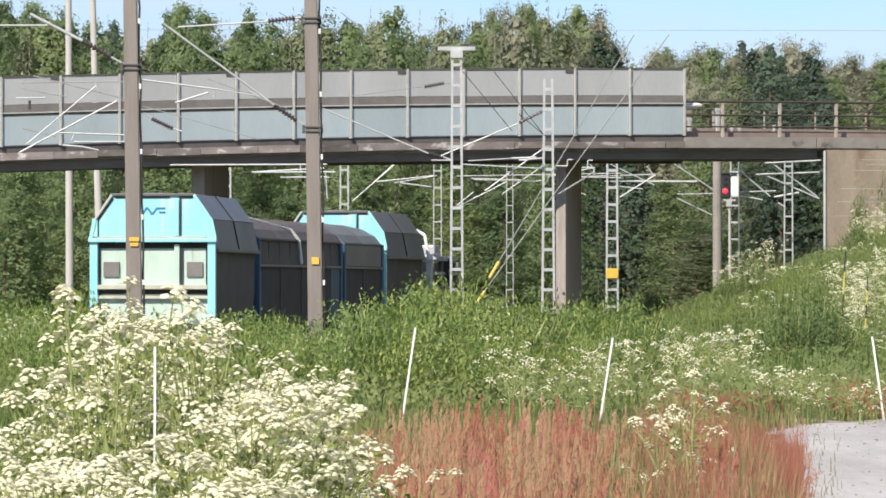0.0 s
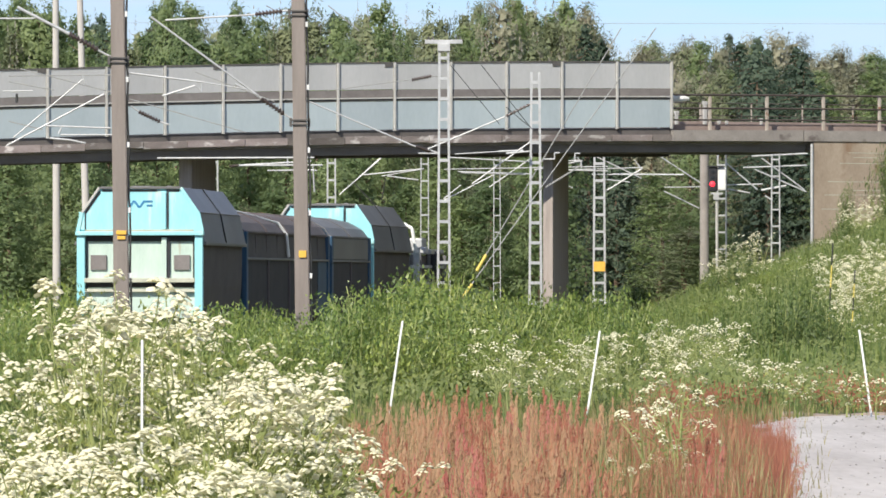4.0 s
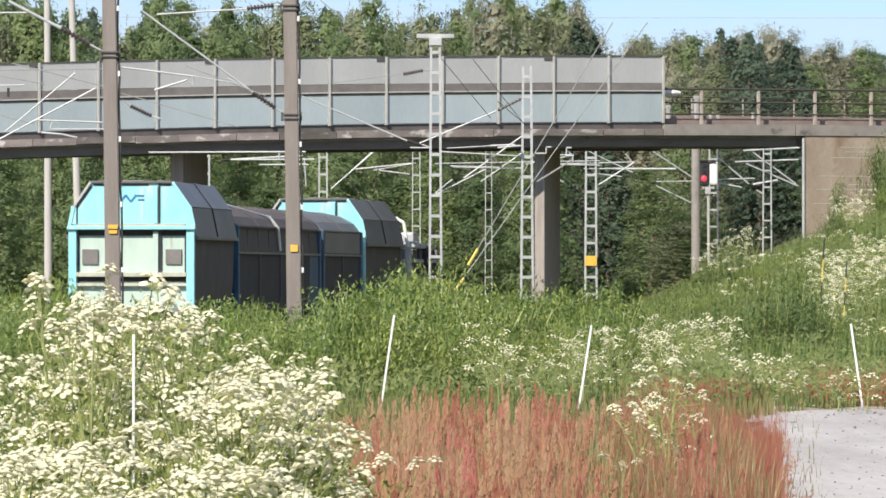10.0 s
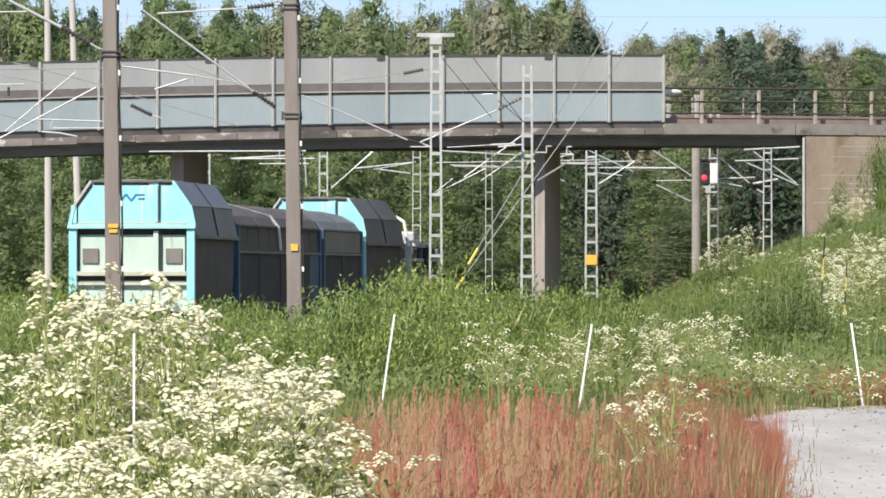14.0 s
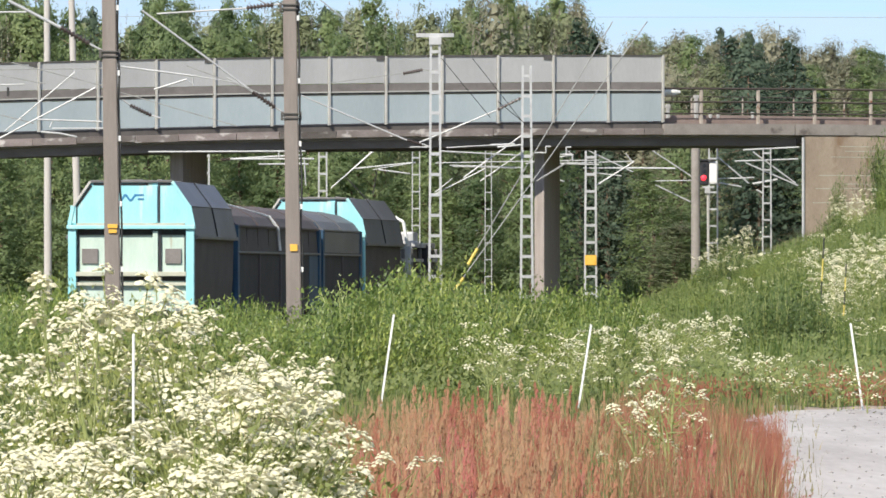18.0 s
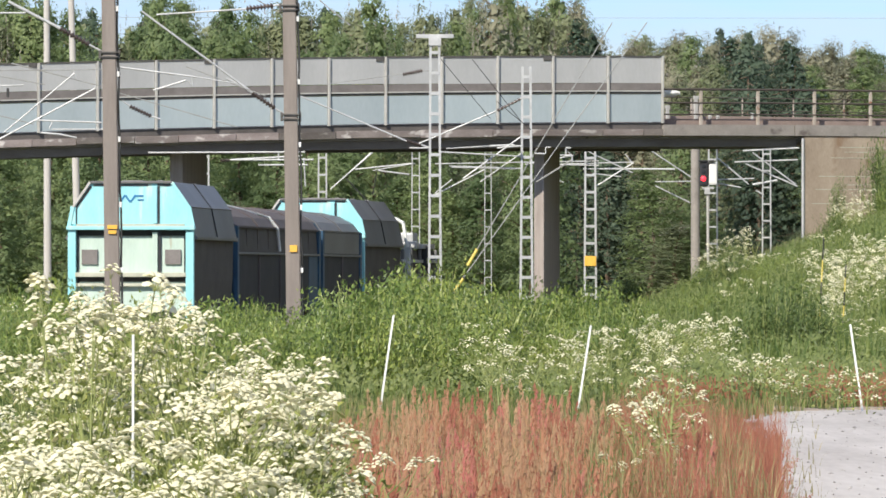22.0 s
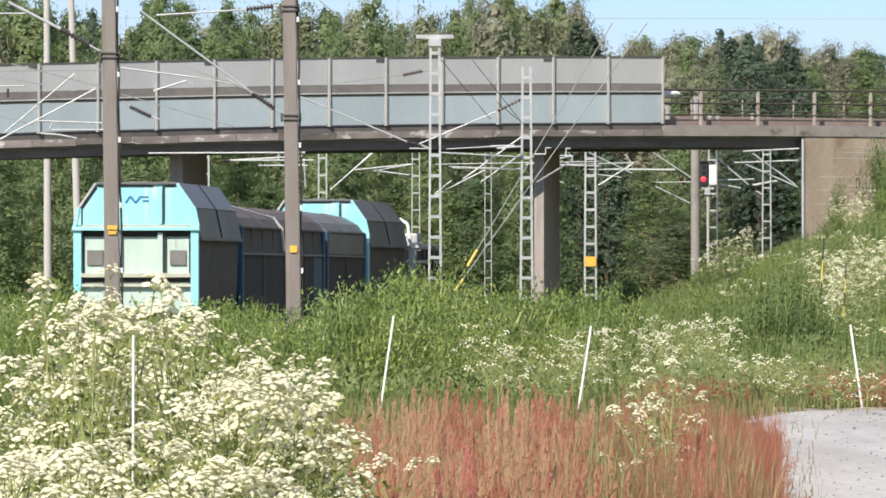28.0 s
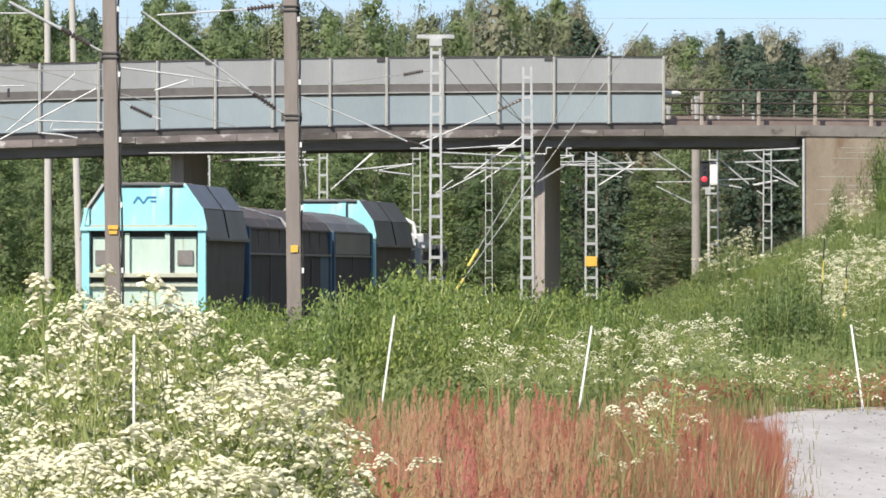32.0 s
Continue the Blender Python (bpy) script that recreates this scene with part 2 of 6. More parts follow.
M_SILVER = surface("silver_blue_car_paint", (0.34, 0.355, 0.395), (0.4, 0.415, 0.45), 0.3, 2, 40, 0, metal=0.4)
M_DARKCAR = surface("black_blue_car_paint", (0.012, 0.014, 0.022), (0.02, 0.022, 0.032), 0.22, 2, 40, 0, metal=0.2)
M_TYRE = surface("tyre_rubber", (0.015, 0.015, 0.015), (0.03, 0.03, 0.03), 0.85, 9, 50, 0.1)
M_RIM = surface("alloy_rim", (0.4, 0.4, 0.41), (0.55, 0.55, 0.56), 0.35, 5, 40, 0, metal=0.7)
M_WIRE = surface("weathered_wire", (0.27, 0.27, 0.26), (0.4, 0.4, 0.385), 0.6, 4, 30, 0, metal=0.3)


def glowing(name, colour, strength):
    m = bpy.data.materials.new(name)
    m.use_nodes = True
    b = m.node_tree.nodes["Principled BSDF"]
    b.inputs["Base Color"].default_value = (*colour, 1)
    b.inputs["Emission Color"].default_value = (*colour, 1)
    b.inputs["Emission Strength"].default_value = strength
    return m


M_REDLAMP = glowing("red_signal_lens", (1.0, 0.03, 0.05), 1.3)
M_HEADLAMP = glowing("headlamp", (1.0, 0.98, 0.92), 2.0)


# ---- building helpers ----
def part(name, bm, material, parent=None, label="", smooth=False):
    me = bpy.data.meshes.new(name)
    bm.to_mesh(me)
    bm.free()
    me.materials.append(material)
    if smooth:
        me.shade_smooth()
    ob = new(name, me)
    ob.parent = parent
    if label:
        tagged(ob, label)
    return ob


def piece(name, me, parent, m=None):
    """One more object on a mesh that alike pieces share."""
    ob = new(name, me)
    ob.parent = parent
    if m is not None:
        ob.matrix_basis = m
    return ob


def cloud(name, verts, faces, material, parent=None):
    me = bpy.data.meshes.new(name)
    me.from_pydata(np.asarray(verts).tolist(), [], np.asarray(faces).tolist() if not isinstance(faces, list) else faces)
    me.materials.append(material)
    ob = new(name, me)
    ob.parent = parent
    return ob


def thing(name, m, label, category, group="", kind=""):
    ob = new(name)
    ob.empty_display_size = 0.2
    ob.matrix_basis = m
    return tagged(ob, label, category, group, kind)


def box(bm, c, s, m=None, bevel=0.0):
    r = bmesh.ops.create_cube(bm, size=1.0, matrix=(m or Matrix()) @ Matrix.Translation(c) @ Matrix.Diagonal((*s, 1)))
    if bevel:
        edges = list({e for v in r["verts"] for e in v.link_edges})
        bmesh.ops.bevel(bm, geom=edges, offset=bevel, segments=2, affect="EDGES", profile=0.6)
    return bm


def tube(bm, a, b, r, r2=None, n=8):
    a, b = Vector(a), Vector(b)
    d = b - a
    m = Matrix.Translation((a + b) / 2) @ d.to_track_quat("Z", "Y").to_matrix().to_4x4()
    bmesh.ops.create_cone(bm, cap_ends=True, segments=n, radius1=r, radius2=r if r2 is None else r2, depth=d.length, matrix=m)
    return bm


def loft(bm, sections):
    """Closed skin through rings of equal length."""
    rings = [[bm.verts.new(p) for p in s] for s in sections]
    n = len(rings[0])
    for a, b in zip(rings, rings[1:]):
        for i in range(n):
            bm.faces.new((a[i], a[(i + 1) % n], b[(i + 1) % n], b[i]))
    bm.faces.new(rings[0][::-1])
    bm.faces.new(rings[-1])
    bmesh.ops.recalc_face_normals(bm, faces=bm.faces)
    return bm


def nb():
    return bmesh.new()


def sstep(a, b, v):
    q = np.clip((v - a) / (b - a), 0, 1)
    return q * q * (3 - 2 * q)


# ---- ground ----
BX, BY = 7.22, 222.0                 # the screen's end on the bridge's near edge
UX, UY = 0.9027, 0.4303              # along the road, away to the right
NX, NY = -0.4303, 0.9027             # across the road, away from the camera


def road_z(s):
    """Height of the near kerb's top above datum, a gentle crest."""
    q = np.clip(s, -40, 8)
    z = 6.66 + 0.00996 * q - 0.00062 * q * q
    return z + np.minimum(0, s + 40) * 0.03 - np.maximum(0, s - 8) * 0.003


def ground_z(x, y):
    x, y = np.asarray(x, float), np.asarray(y, float)
    z = -0.8 * sstep(100, 140, y) + 0.0 * x
    z = z + np.maximum(0, 0.37 * (x - 3.4)) * sstep(98, 205, y) * (1 - 0.0 * x)
    z = z + 0.5 * sstep(-13, -20, x) * sstep(100, 160, y)
    s, q = (x - BX) * UX + (y - BY) * UY, (x - BX) * NX + (y - BY) * NY
    # the road's embankments on both sides of the opening
    top = road_z(s) - 0.35
    away = np.maximum(np.maximum(-q - 0.2, q - 10.5), 0)
    # the opening runs with the tracks, skew to the road
    ends = np.maximum(np.minimum(13.4 + 0.12 * (y - 224) - x, x + 36.0), 0)
    emb = top - away / 1.5 - ends * 2.0
    emb = np.where((s > 3) & (s < 34) & (q < 1.7), np.minimum(emb, z), emb)
    z = np.maximum(z, emb)
    z = z * 1.0 + 0.05 * np.sin(x * 1.3 + y * 0.31) * np.sin(y * 0.23 - x * 0.4) * sstep(84, 95, y)
    far = np.hypot(x, y - 150)
    return z - 3.0 * sstep(450, 1500, far)


def axis(stops):
    out = []
    for (a, b, st) in stops:
        out += list(np.arange(a, b, st))
    return np.array(out + [stops[-1][1]])


gx = axis([(-2600, -400, 200), (-400, -60, 20), (-60, -24, 4), (-24, 30, 1.0), (30, 60, 4), (60, 480, 20), (480, 2600, 212)])
gy = axis([(-1500, -100, 200), (-100, 20, 12), (20, 100, 4), (100, 262, 1.5), (262, 420, 10), (420, 3000, 215)])
GX, GY = np.meshgrid(gx, gy)
GZ = ground_z(GX, GY)
ng, mg = len(gx), len(gy)
idx = np.arange(ng * mg).reshape(mg, ng)
quads = np.stack([idx[:-1, :-1], idx[:-1, 1:], idx[1:, 1:], idx[1:, :-1]], -1).reshape(-1, 4)
ground = cloud("ground", np.stack([GX, GY, GZ], -1).reshape(-1, 3), quads, M_GROUND)
ground.data.shade_smooth()
tagged(ground, "rough meadow soil under grass and weeds", "ground", kind="structure")

# gravel yard: a sheet with a ragged edge towards the weeds
rg = random.Random(5)
edge = [(2.0, 20)]
for k in range(46):
    y = 22 + k * 1.28
    edge.append((2.15 + 0.028 * (y - 49) + max(0, y - 66) ** 2 * 0.006 + rg.uniform(-0.3, 0.4), y))
top_edge = [(edge[-1][0] + 1 + 1.2 * k, 81.0 + rg.uniform(-0.7, 0.7)) for k in range(14)]
bm = nb()
loop = edge + top_edge + [(21, 82), (21, 20)]
bm.faces.new([bm.verts.new((x, y, 0.012)) for x, y in loop])
bmesh.ops.triangulate(bm, faces=bm.faces)
tagged(part("gravel_yard", bm, M_GRAVEL), "pale grey gravel yard with scattered stones", "gravel", kind="structure")



# ---- road bridge ----
def on_bridge(s, q, z):
    """A place by metres along the near edge, metres across, and height over the kerb top."""
    return (BX + UX * s + NX * q, BY + UY * s + NY * q, float(road_z(s)) + z)


BRIDGE_TURN = math.degrees(math.atan2(UY, UX))
bridge = thing("road_bridge", Matrix(), "old concrete road bridge over railway tracks, stained edge beam", "bridge")


def swept(s0, s1, step, profile):
    """A beam of the given cross profile (q, z) that follows the crest of the road."""
    stations = np.linspace(s0, s1, max(2, int((s1 - s0) / step) + 1))
    return loft(nb(), [[on_bridge(s, q, z) for q, z in profile] for s in stations])


part("deck", swept(-46, 7.6, 2.0, [(0.25, -0.12), (10.05, -0.12), (10.05, -0.5), (9.2, -0.7), (1.1, -0.7), (0.25, -0.5)]), M_CONCRETE, bridge)
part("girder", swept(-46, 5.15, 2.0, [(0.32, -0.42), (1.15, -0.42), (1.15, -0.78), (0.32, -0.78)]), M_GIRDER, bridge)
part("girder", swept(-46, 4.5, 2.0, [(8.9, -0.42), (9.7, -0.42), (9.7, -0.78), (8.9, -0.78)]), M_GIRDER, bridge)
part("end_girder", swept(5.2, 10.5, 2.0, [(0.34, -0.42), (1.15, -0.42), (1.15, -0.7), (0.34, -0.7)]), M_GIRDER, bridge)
rg = random.Random(11)
s = -46.0
while s < 0.0:                                            # edge beam cast in short lengths
    w = rg.choice((1.0, 1.5, 2.0, 2.0, 2.6))
    e = min(s + w, 0.02)
    part("edge_block", swept(s + 0.012, e - 0.012, 2.0, [(-0.02 + rg.uniform(-0.02, 0.02), -0.2 + rg.uniform(-0.03, 0.02)), (0.3, -0.2), (0.3, -0.42), (0.0, -0.42 + rg.uniform(-0.02, 0.02))]), M_EDGE, bridge)
    s = e
# shallow recess above the blocks; its shadow is put into the dark colour
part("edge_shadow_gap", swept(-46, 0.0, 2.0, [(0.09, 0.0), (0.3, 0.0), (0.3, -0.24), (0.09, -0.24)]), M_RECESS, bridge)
for a, b in ((0.03, 4.9), (4.93, 12.0), (12.03, 20.0)):
    part("edge_beam", swept(a, b, 2.0, [(-0.04, -0.06), (0.3, -0.06), (0.3, -0.42), (-0.04, -0.42)]), M_CONCRETE, bridge)
part("kerb", swept(0.06, 20.0, 2.0, [(0.46, 0.14), (0.8, 0.14), (0.8, -0.1), (0.46, -0.1)]), M_FARKERB, bridge, "brown stained kerb")
part("far_kerb", swept(-46, 20.0, 2.0, [(9.6, 0.46), (10.0, 0.46), (10.0, -0.12), (9.6, -0.12)]), M_FARKERB, bridge, "brown stained parapet kerb")

# carriageway, which goes on over both embankments
stations = np.concatenate([np.arange(-520, -46, 12), np.arange(-46, 20, 2), np.arange(20, 540, 12)])
bm = nb()
camber = ((0.32, -0.1), (2.0, 0.0), (5.0, 0.12), (7.6, 0.12), (9.6, 0.08))
pairs = [[bm.verts.new(on_bridge(s, q, z)) for q, z in camber] for s in stations]
for a, b in zip(pairs, pairs[1:]):
    for i in range(4):
        bm.faces.new((a[i], b[i], b[i + 1], a[i + 1]))
tagged(part("road", bm, M_ASPHALT), "grey asphalt road across the bridge", "road", kind="structure")

# piers: a slab under each cross beam

SKEW = math.degrees(math.atan(0.12))                      # the tracks' bearing under the bridge


def pier(s, q, w, d, foot):
    top = on_bridge(s, q, -0.72)
    bm = box(nb(), (0, d / 2, (top[2] + foot) / 2), (w, d, top[2] - foot), bevel=0.03)
    ob = part("pier", bm, M_PIER, bridge)
    ob.matrix_basis = pose(top[0], top[1], 0, 0, 0, -SKEW)
    return ob


for s, w in ((-4.22, 0.33), (-17.15, 0.42), (-30.4, 0.42)):
    pier(s + 0.36, 1.35, w, 5.0, -1.2)

# abutment with board-marked wing wall
def behind_abutment(s, d, z):
    x, y, top = on_bridge(s, 0.0, -0.43)
    return (x + 0.12 * d, y + d, top if z is None else z)


ob = part("abutment", loft(nb(), [[behind_abutment(s, d, z) for d, z in ((0, None), (9.5, None), (9.5, -1.2), (0, -1.2))] for s in (5.3, 7.0, 12.0, 18.0)]), M_ABUT, bridge, "tan board-marked concrete wall")
for k in range(24):                                       # shuttering ridges, coloured pale for the highlights on their upper edges
    z = -0.62 - k * 0.155 - rg.uniform(0, 0.05)
    if rg.random() < 0.45:
        continue
    part("board_mark", swept(5.4 + rg.uniform(0, 1.5), 7.6 + rg.uniform(0, 10), 4.0, [(-0.006, z), (0.01, z), (0.01, z - 0.02), (-0.006, z - 0.02)]), M_LEDGE, bridge, "board mark with its edge highlight painted pale")
part("drain_pipe", tube(nb(), on_bridge(5.24, 0.0, -0.5), (*on_bridge(5.24, 0.0, 0)[:2], 2.4), 0.05), M_GALV, bridge, "pale drain pipe")

# noise screen, two rows of panels between posts
screen = thing("noise_screen", Matrix(), "pale grey noise screen of framed panels along the bridge", "noise screen")
STEP = 2.007
for k in range(22):
    s0, s1 = -STEP * (k + 1), -STEP * k
    dz = rg.uniform(-0.012, 0.012)
    for name, z0, z1, material in (("upper_panel", 1.31 + dz, 2.14 + dz, M_PANEL_UP), ("lower_panel", 0.03, 0.93, M_PANEL_LOW)):
        part(name, swept(s0 + 0.05, s1 - 0.05, 3, [(0.02, z0), (0.05, z0), (0.05, z1), (0.02, z1)]), material, screen)
    part("band", swept(s0 + 0.05, s1 - 0.05, 3, [(0.0, 1.06), (0.06, 1.06), (0.06, 1.3), (0.0, 1.3)]), M_SCREEN_BAND, screen)
    part("rail", swept(s0 + 0.05, s1 - 0.05, 3, [(-0.03, 1.02), (0.06, 1.02), (0.06, 1.06), (-0.03, 1.06)]), M_SCREEN_POST, screen)
    part("under_rail", swept(s0 + 0.05, s1 - 0.05, 3, [(0.01, 0.94), (0.055, 0.94), (0.055, 1.018), (0.01, 1.018)]), M_CAP, screen)
    part("cap", swept(s0 + 0.02, s1 - 0.02, 3, [(0.0, 2.145 + dz), (0.07, 2.145 + dz), (0.07, 2.2), (0.0, 2.2)]), M_CAP, screen)
    if k % 3 == 2:
        part("cap_plate", swept(s1 - 0.34, s1 - 0.06, 3, [(-0.01, 2.04), (0.015, 2.04), (0.015, 2.17), (-0.01, 2.17)]), M_CAP, screen)
for k in range(23):
    s = -STEP * k
    part("post", box(nb(), (0, 0.02, 1.08), (0.075, 0.14, 2.2), pose(*on_bridge(s, 0.0, 0), 0, 0, BRIDGE_TURN), bevel=0.012), M_SCREEN_POST, screen)

# railing with three rails, near and far side
for q, s_from, n, label in ((0.12, 1.48, 8, "rusty steel bridge railing with three rails"), (9.8, -44.0, 30, "thin far bridge railing")):
    railing = thing("railing", Matrix(), label, "railing", "bridge railings")
    step = 2.128 if q < 1 else 2.007
    for k in range(n):
        p = on_bridge(s_from + k * step, q, 0)
        part("post", box(nb(), (0, 0, 0.52), (0.1, 0.08, 1.2) if q < 1 else (0.045, 0.04, 1.2), pose(*p, 0, 0, BRIDGE_TURN), bevel=0.012), M_RAILING, railing)
    a, b = (0.05 if q < 1 else s_from), s_from + n * step - step
    for z, r in ((1.1, 0.035), (0.66, 0.03), (0.28, 0.026)):
        r = r if q < 1 else r * 0.45
        part("rail", swept(a, b, 2.0, [(q - 0.03 + r * math.cos(w), z + r * math.sin(w)) for w in np.arange(0, math.tau, math.tau / 8)]), M_RAILDARK, railing)

# far-side road furniture beyond the screen's end
guard = thing("rail_end", Matrix(), "white rounded rail end jutting out past the screen", "guard rail")
bm = nb()
tube(bm, on_bridge(-0.6, 0.34, 0.97), on_bridge(0.56, 0.34, 0.98), 0.115, n=12)
tube(bm, on_bridge(0.56, 0.34, 0.98), on_bridge(0.8, 0.34, 0.98), 0.115, 0.06, n=12)
part("beam", bm, M_WHITE, guard)
part("post", box(nb(), (0, 0, 0.42), (0.08, 0.08, 1.06), pose(*on_bridge(-0.3, 0.34, 0.0), 0, 0, BRIDGE_TURN)), M_WHITE, guard)
for s, h, w in ((5.0, 0.62, 0.16), (6.1, 0.95, 0.18), (6.65, 0.3, 0.1), (6.95, 0.3, 0.1), (8.3, 0.4, 0.1)):
    bollard = thing("marker_post", pose(*on_bridge(s, 9.3, 0.1), 0, 0, BRIDGE_TURN), "small white roadside marker post", "marker post", "roadside markers")
    part("post", box(nb(), (0, 0, h / 2), (w * 0.7, 0.1, h), bevel=0.02), M_SCREEN_POST, bollard)
    part("head", box(nb(), (0, 0, h + 0.03), (w, 0.12, 0.06 + w * 0.3), bevel=0.02), M_SCREEN_POST, bollard)


# ---- tracks ----
def track_x(y):
    q = y - 167.3
    return -7.71 + 0.085 * q + 0.0005 * q * q


for shift, label in ((0.0, "occupied railway track on dark ballast"), (4.7, "railway track on dark ballast"), (9.4, "outer railway track on dark ballast")):
    tr = thing("railway_track", Matrix(), label, "track", "railway tracks", "structure")
    ys = np.arange(112, 330, 4.0)
    bm = nb()
    prof = [(-2.0, -1.15), (-1.5, -0.78), (1.5, -0.78), (2.0, -1.15)]
    loft(bm, [[(track_x(y) + shift + a, y, z) for a, z in prof] for y in ys])
    part("ballast", bm, M_BALLAST, tr)
    for side in (-0.76, 0.76):
        prof = [(-0.035, -0.66), (0.035, -0.66), (0.035, -0.5), (-0.035, -0.5)]
        part("rail", loft(nb(), [[(track_x(y) + shift + side + a, y, z) for a, z in prof] for y in ys]), M_RAIL, tr)
    me = bpy.data.meshes.new("sleeper")
    bm = box(nb(), (0, 0, 0), (2.6, 0.26, 0.16), bevel=0.02)
    bm.to_mesh(me)
    bm.free()
    me.materials.append(M_CONCRETE)
    for k in range(60):
        y = 113 + k * 1.3
        piece("sleeper", me, tr, pose(track_x(y) + shift, y, -0.74, 0, 0, -math.degrees(math.atan(0.085 + 0.001 * (y - 167.3)))))


# ---- masts and overhead line ----
def insulator(bm, a, b, r=0.075, discs=8):
    a, b = Vector(a), Vector(b)
    tube(bm, a, b, r * 0.4)
    for k in range(discs):
        c = a.lerp(b, (k + 0.5) / discs)
        d = (b - a).normalized() * (b - a).length / discs * 0.3
        tube(bm, c - d, c + d, r, r * 0.6)
    return bm


def fittings(parent, rows):
    """Tubes (t), thin wires (w), and insulators (i) between two places."""
    for kind, a, b, *r in rows:
        if kind == "i":
            part("insulator", insulator(nb(), a, b, (r[0] if r else 0.08) * 0.85), M_INSUL, parent, "ribbed brown insulator")
        elif kind == "w":
            part("wire", tube(nb(), a, b, r[0] if r else 0.014, n=5), M_WIRE, parent)
        elif kind == "d":
            part("cable", tube(nb(), a, b, r[0] if r else 0.02, n=5), M_CABLE, parent)
        else:
            part("arm", tube(nb(), a, b, (r[0] if r else 0.035) * 0.8), M_GALV, parent)


def lattice_mast(x, y, top, foot=-0.9, wide=0.38, narrow=0.26, rung=0.62, lean=0.0, fits=(), cross=0.0, plate=0.0, leg=0.07, label="galvanised steel lattice mast with rungs"):
    mast = thing("lattice_mast", pose(x, y, foot), label, "mast", "railway masts")
    h = top - foot
    for sx in (-1, 1):
        for sy in (-1, 1):
            bm = nb()
            box(bm, (0, 0, 0), (leg, 0.05, 1))
            for v in bm.verts:
                t = v.co.z + 0.5
                half = (wide * (1 - t) + narrow * t) / 2
                v.co = Vector((v.co.x + sx * half + lean * t, v.co.y + sy * half * 0.7, t * h))
            part("leg", bm, M_GALV, mast)
    n = int(h / rung)
    for k in range(1, n + 1):
        t = (k * rung) / h
        if t > 0.995:
            break
        w = wide * (1 - t) + narrow * t
        for sy in (-1, 1):
            part("rung", box(nb(), (lean * t, sy * (w * 0.35 + 0.027), t * h), (w, 0.012, leg * 1.3)), M_GALV, mast)
    if cross:
        part("cross_arm", box(nb(), (lean, 0, h + 0.03), (cross, 0.12, 0.12), bevel=0.01), M_GALV, mast)
        for k in (-0.4, -0.3, 0.33, 0.43):
            part("pin", box(nb(), (lean + cross * k, 0, h + 0.14), (0.05, 0.05, 0.1)), M_CAP, mast)
        part("head_plate", box(nb(), (lean, 0, h - 0.14), (narrow + 0.12, narrow + 0.1, 0.24), bevel=0.01), M_GALV, mast)
    if plate:
        part("plate", box(nb(), (0, -wide * 0.35 - 0.06, plate - foot), (wide - 0.02, 0.015, 0.36), bevel=0.004), M_YELLOW, mast, "yellow warning plate")
    inv = Matrix.Translation((-x, -y, -foot))
    fittings(mast, [(k, inv @ Vector(a), inv @ Vector(b), *r) for k, a, b, *r in fits])
    return mast


def pole(x, y, top, foot, r0, r1, material, label, lean=0.0, clamp=(), plates=(), cable=True, square=False, fits=()):
    p = thing("pole", pose(x, y, foot), label, "pole", "poles")
    h = top - foot
    if square:
        bm = box(nb(), (0, 0, h / 2), (r0 * 2, r0 * 1.8, h))
        for v in bm.verts:
            t = v.co.z / h
            v.co.x, v.co.y = v.co.x * (1 - t + t * r1 / r0) + lean * t, v.co.y * (1 - t + t * r1 / r0)
        bmesh.ops.bevel(bm, geom=bm.edges[:], offset=0.02, segments=2, affect="EDGES")
    else:
        bm = tube(nb(), (0, 0, 0), (lean, 0, h), r0, r1, n=24)
    part("shaft", bm, material, p)
    at = lambda z: (lean * (z - foot) / h, r0 + (r1 - r0) * (z - foot) / h)
    for z in clamp:
        c, r = at(z)
        bm = nb()
        box(bm, (c, 0, z - foot), (r * 2 + 0.07, r * 2 + 0.06, 0.03))
        box(bm, (c, 0, z - foot - 0.1), (r * 2 + 0.07, r * 2 + 0.06, 0.03))
        for sx in (-1, 1):
            box(bm, (c + sx * (r + 0.05), 0, z - foot - 0.05), (0.06, 0.12, 0.2))
        part("clamp", bm, M_CAP, p)
    for z, w, hh in plates:
        c, r = at(z)
        part("tag", box(nb(), (c + 0.02, -r - 0.02, z - foot), (w, 0.012, hh), bevel=0.003), M_YELLOW, p, "small yellow tag")
    if cable:
        c0, rr0 = at(foot)
        c1, rr1 = at(top)
        rc = random.Random(int(x * 10))
        rings, z0 = [], foot
        while z0 < top:
            c, r = at(z0)
            cx = c + r + rc.uniform(0.015, 0.06)
            rings.append([(cx + 0.024 * math.cos(w), -0.05 + 0.024 * math.sin(w), z0 - foot) for w in np.arange(0, math.tau, math.tau / 6)])
            z0 += rc.uniform(0.3, 0.6)
        bm = loft(nb(), rings)
        part("cable", bm, M_CABLE, p)
        for z in np.arange(foot + 1.2, top, 1.45):
            c, r = at(z)
            part("cable_clip", box(nb(), (c + r + 0.03, -0.07, z - foot), (0.07, 0.05, 0.12), bevel=0.01), M_WHITE, p)
    inv = Matrix.Translation((-x, -y, -foot))
    fittings(p, [(k, inv @ Vector(a), inv @ Vector(b), *r) for k, a, b, *r in fits])
    return p


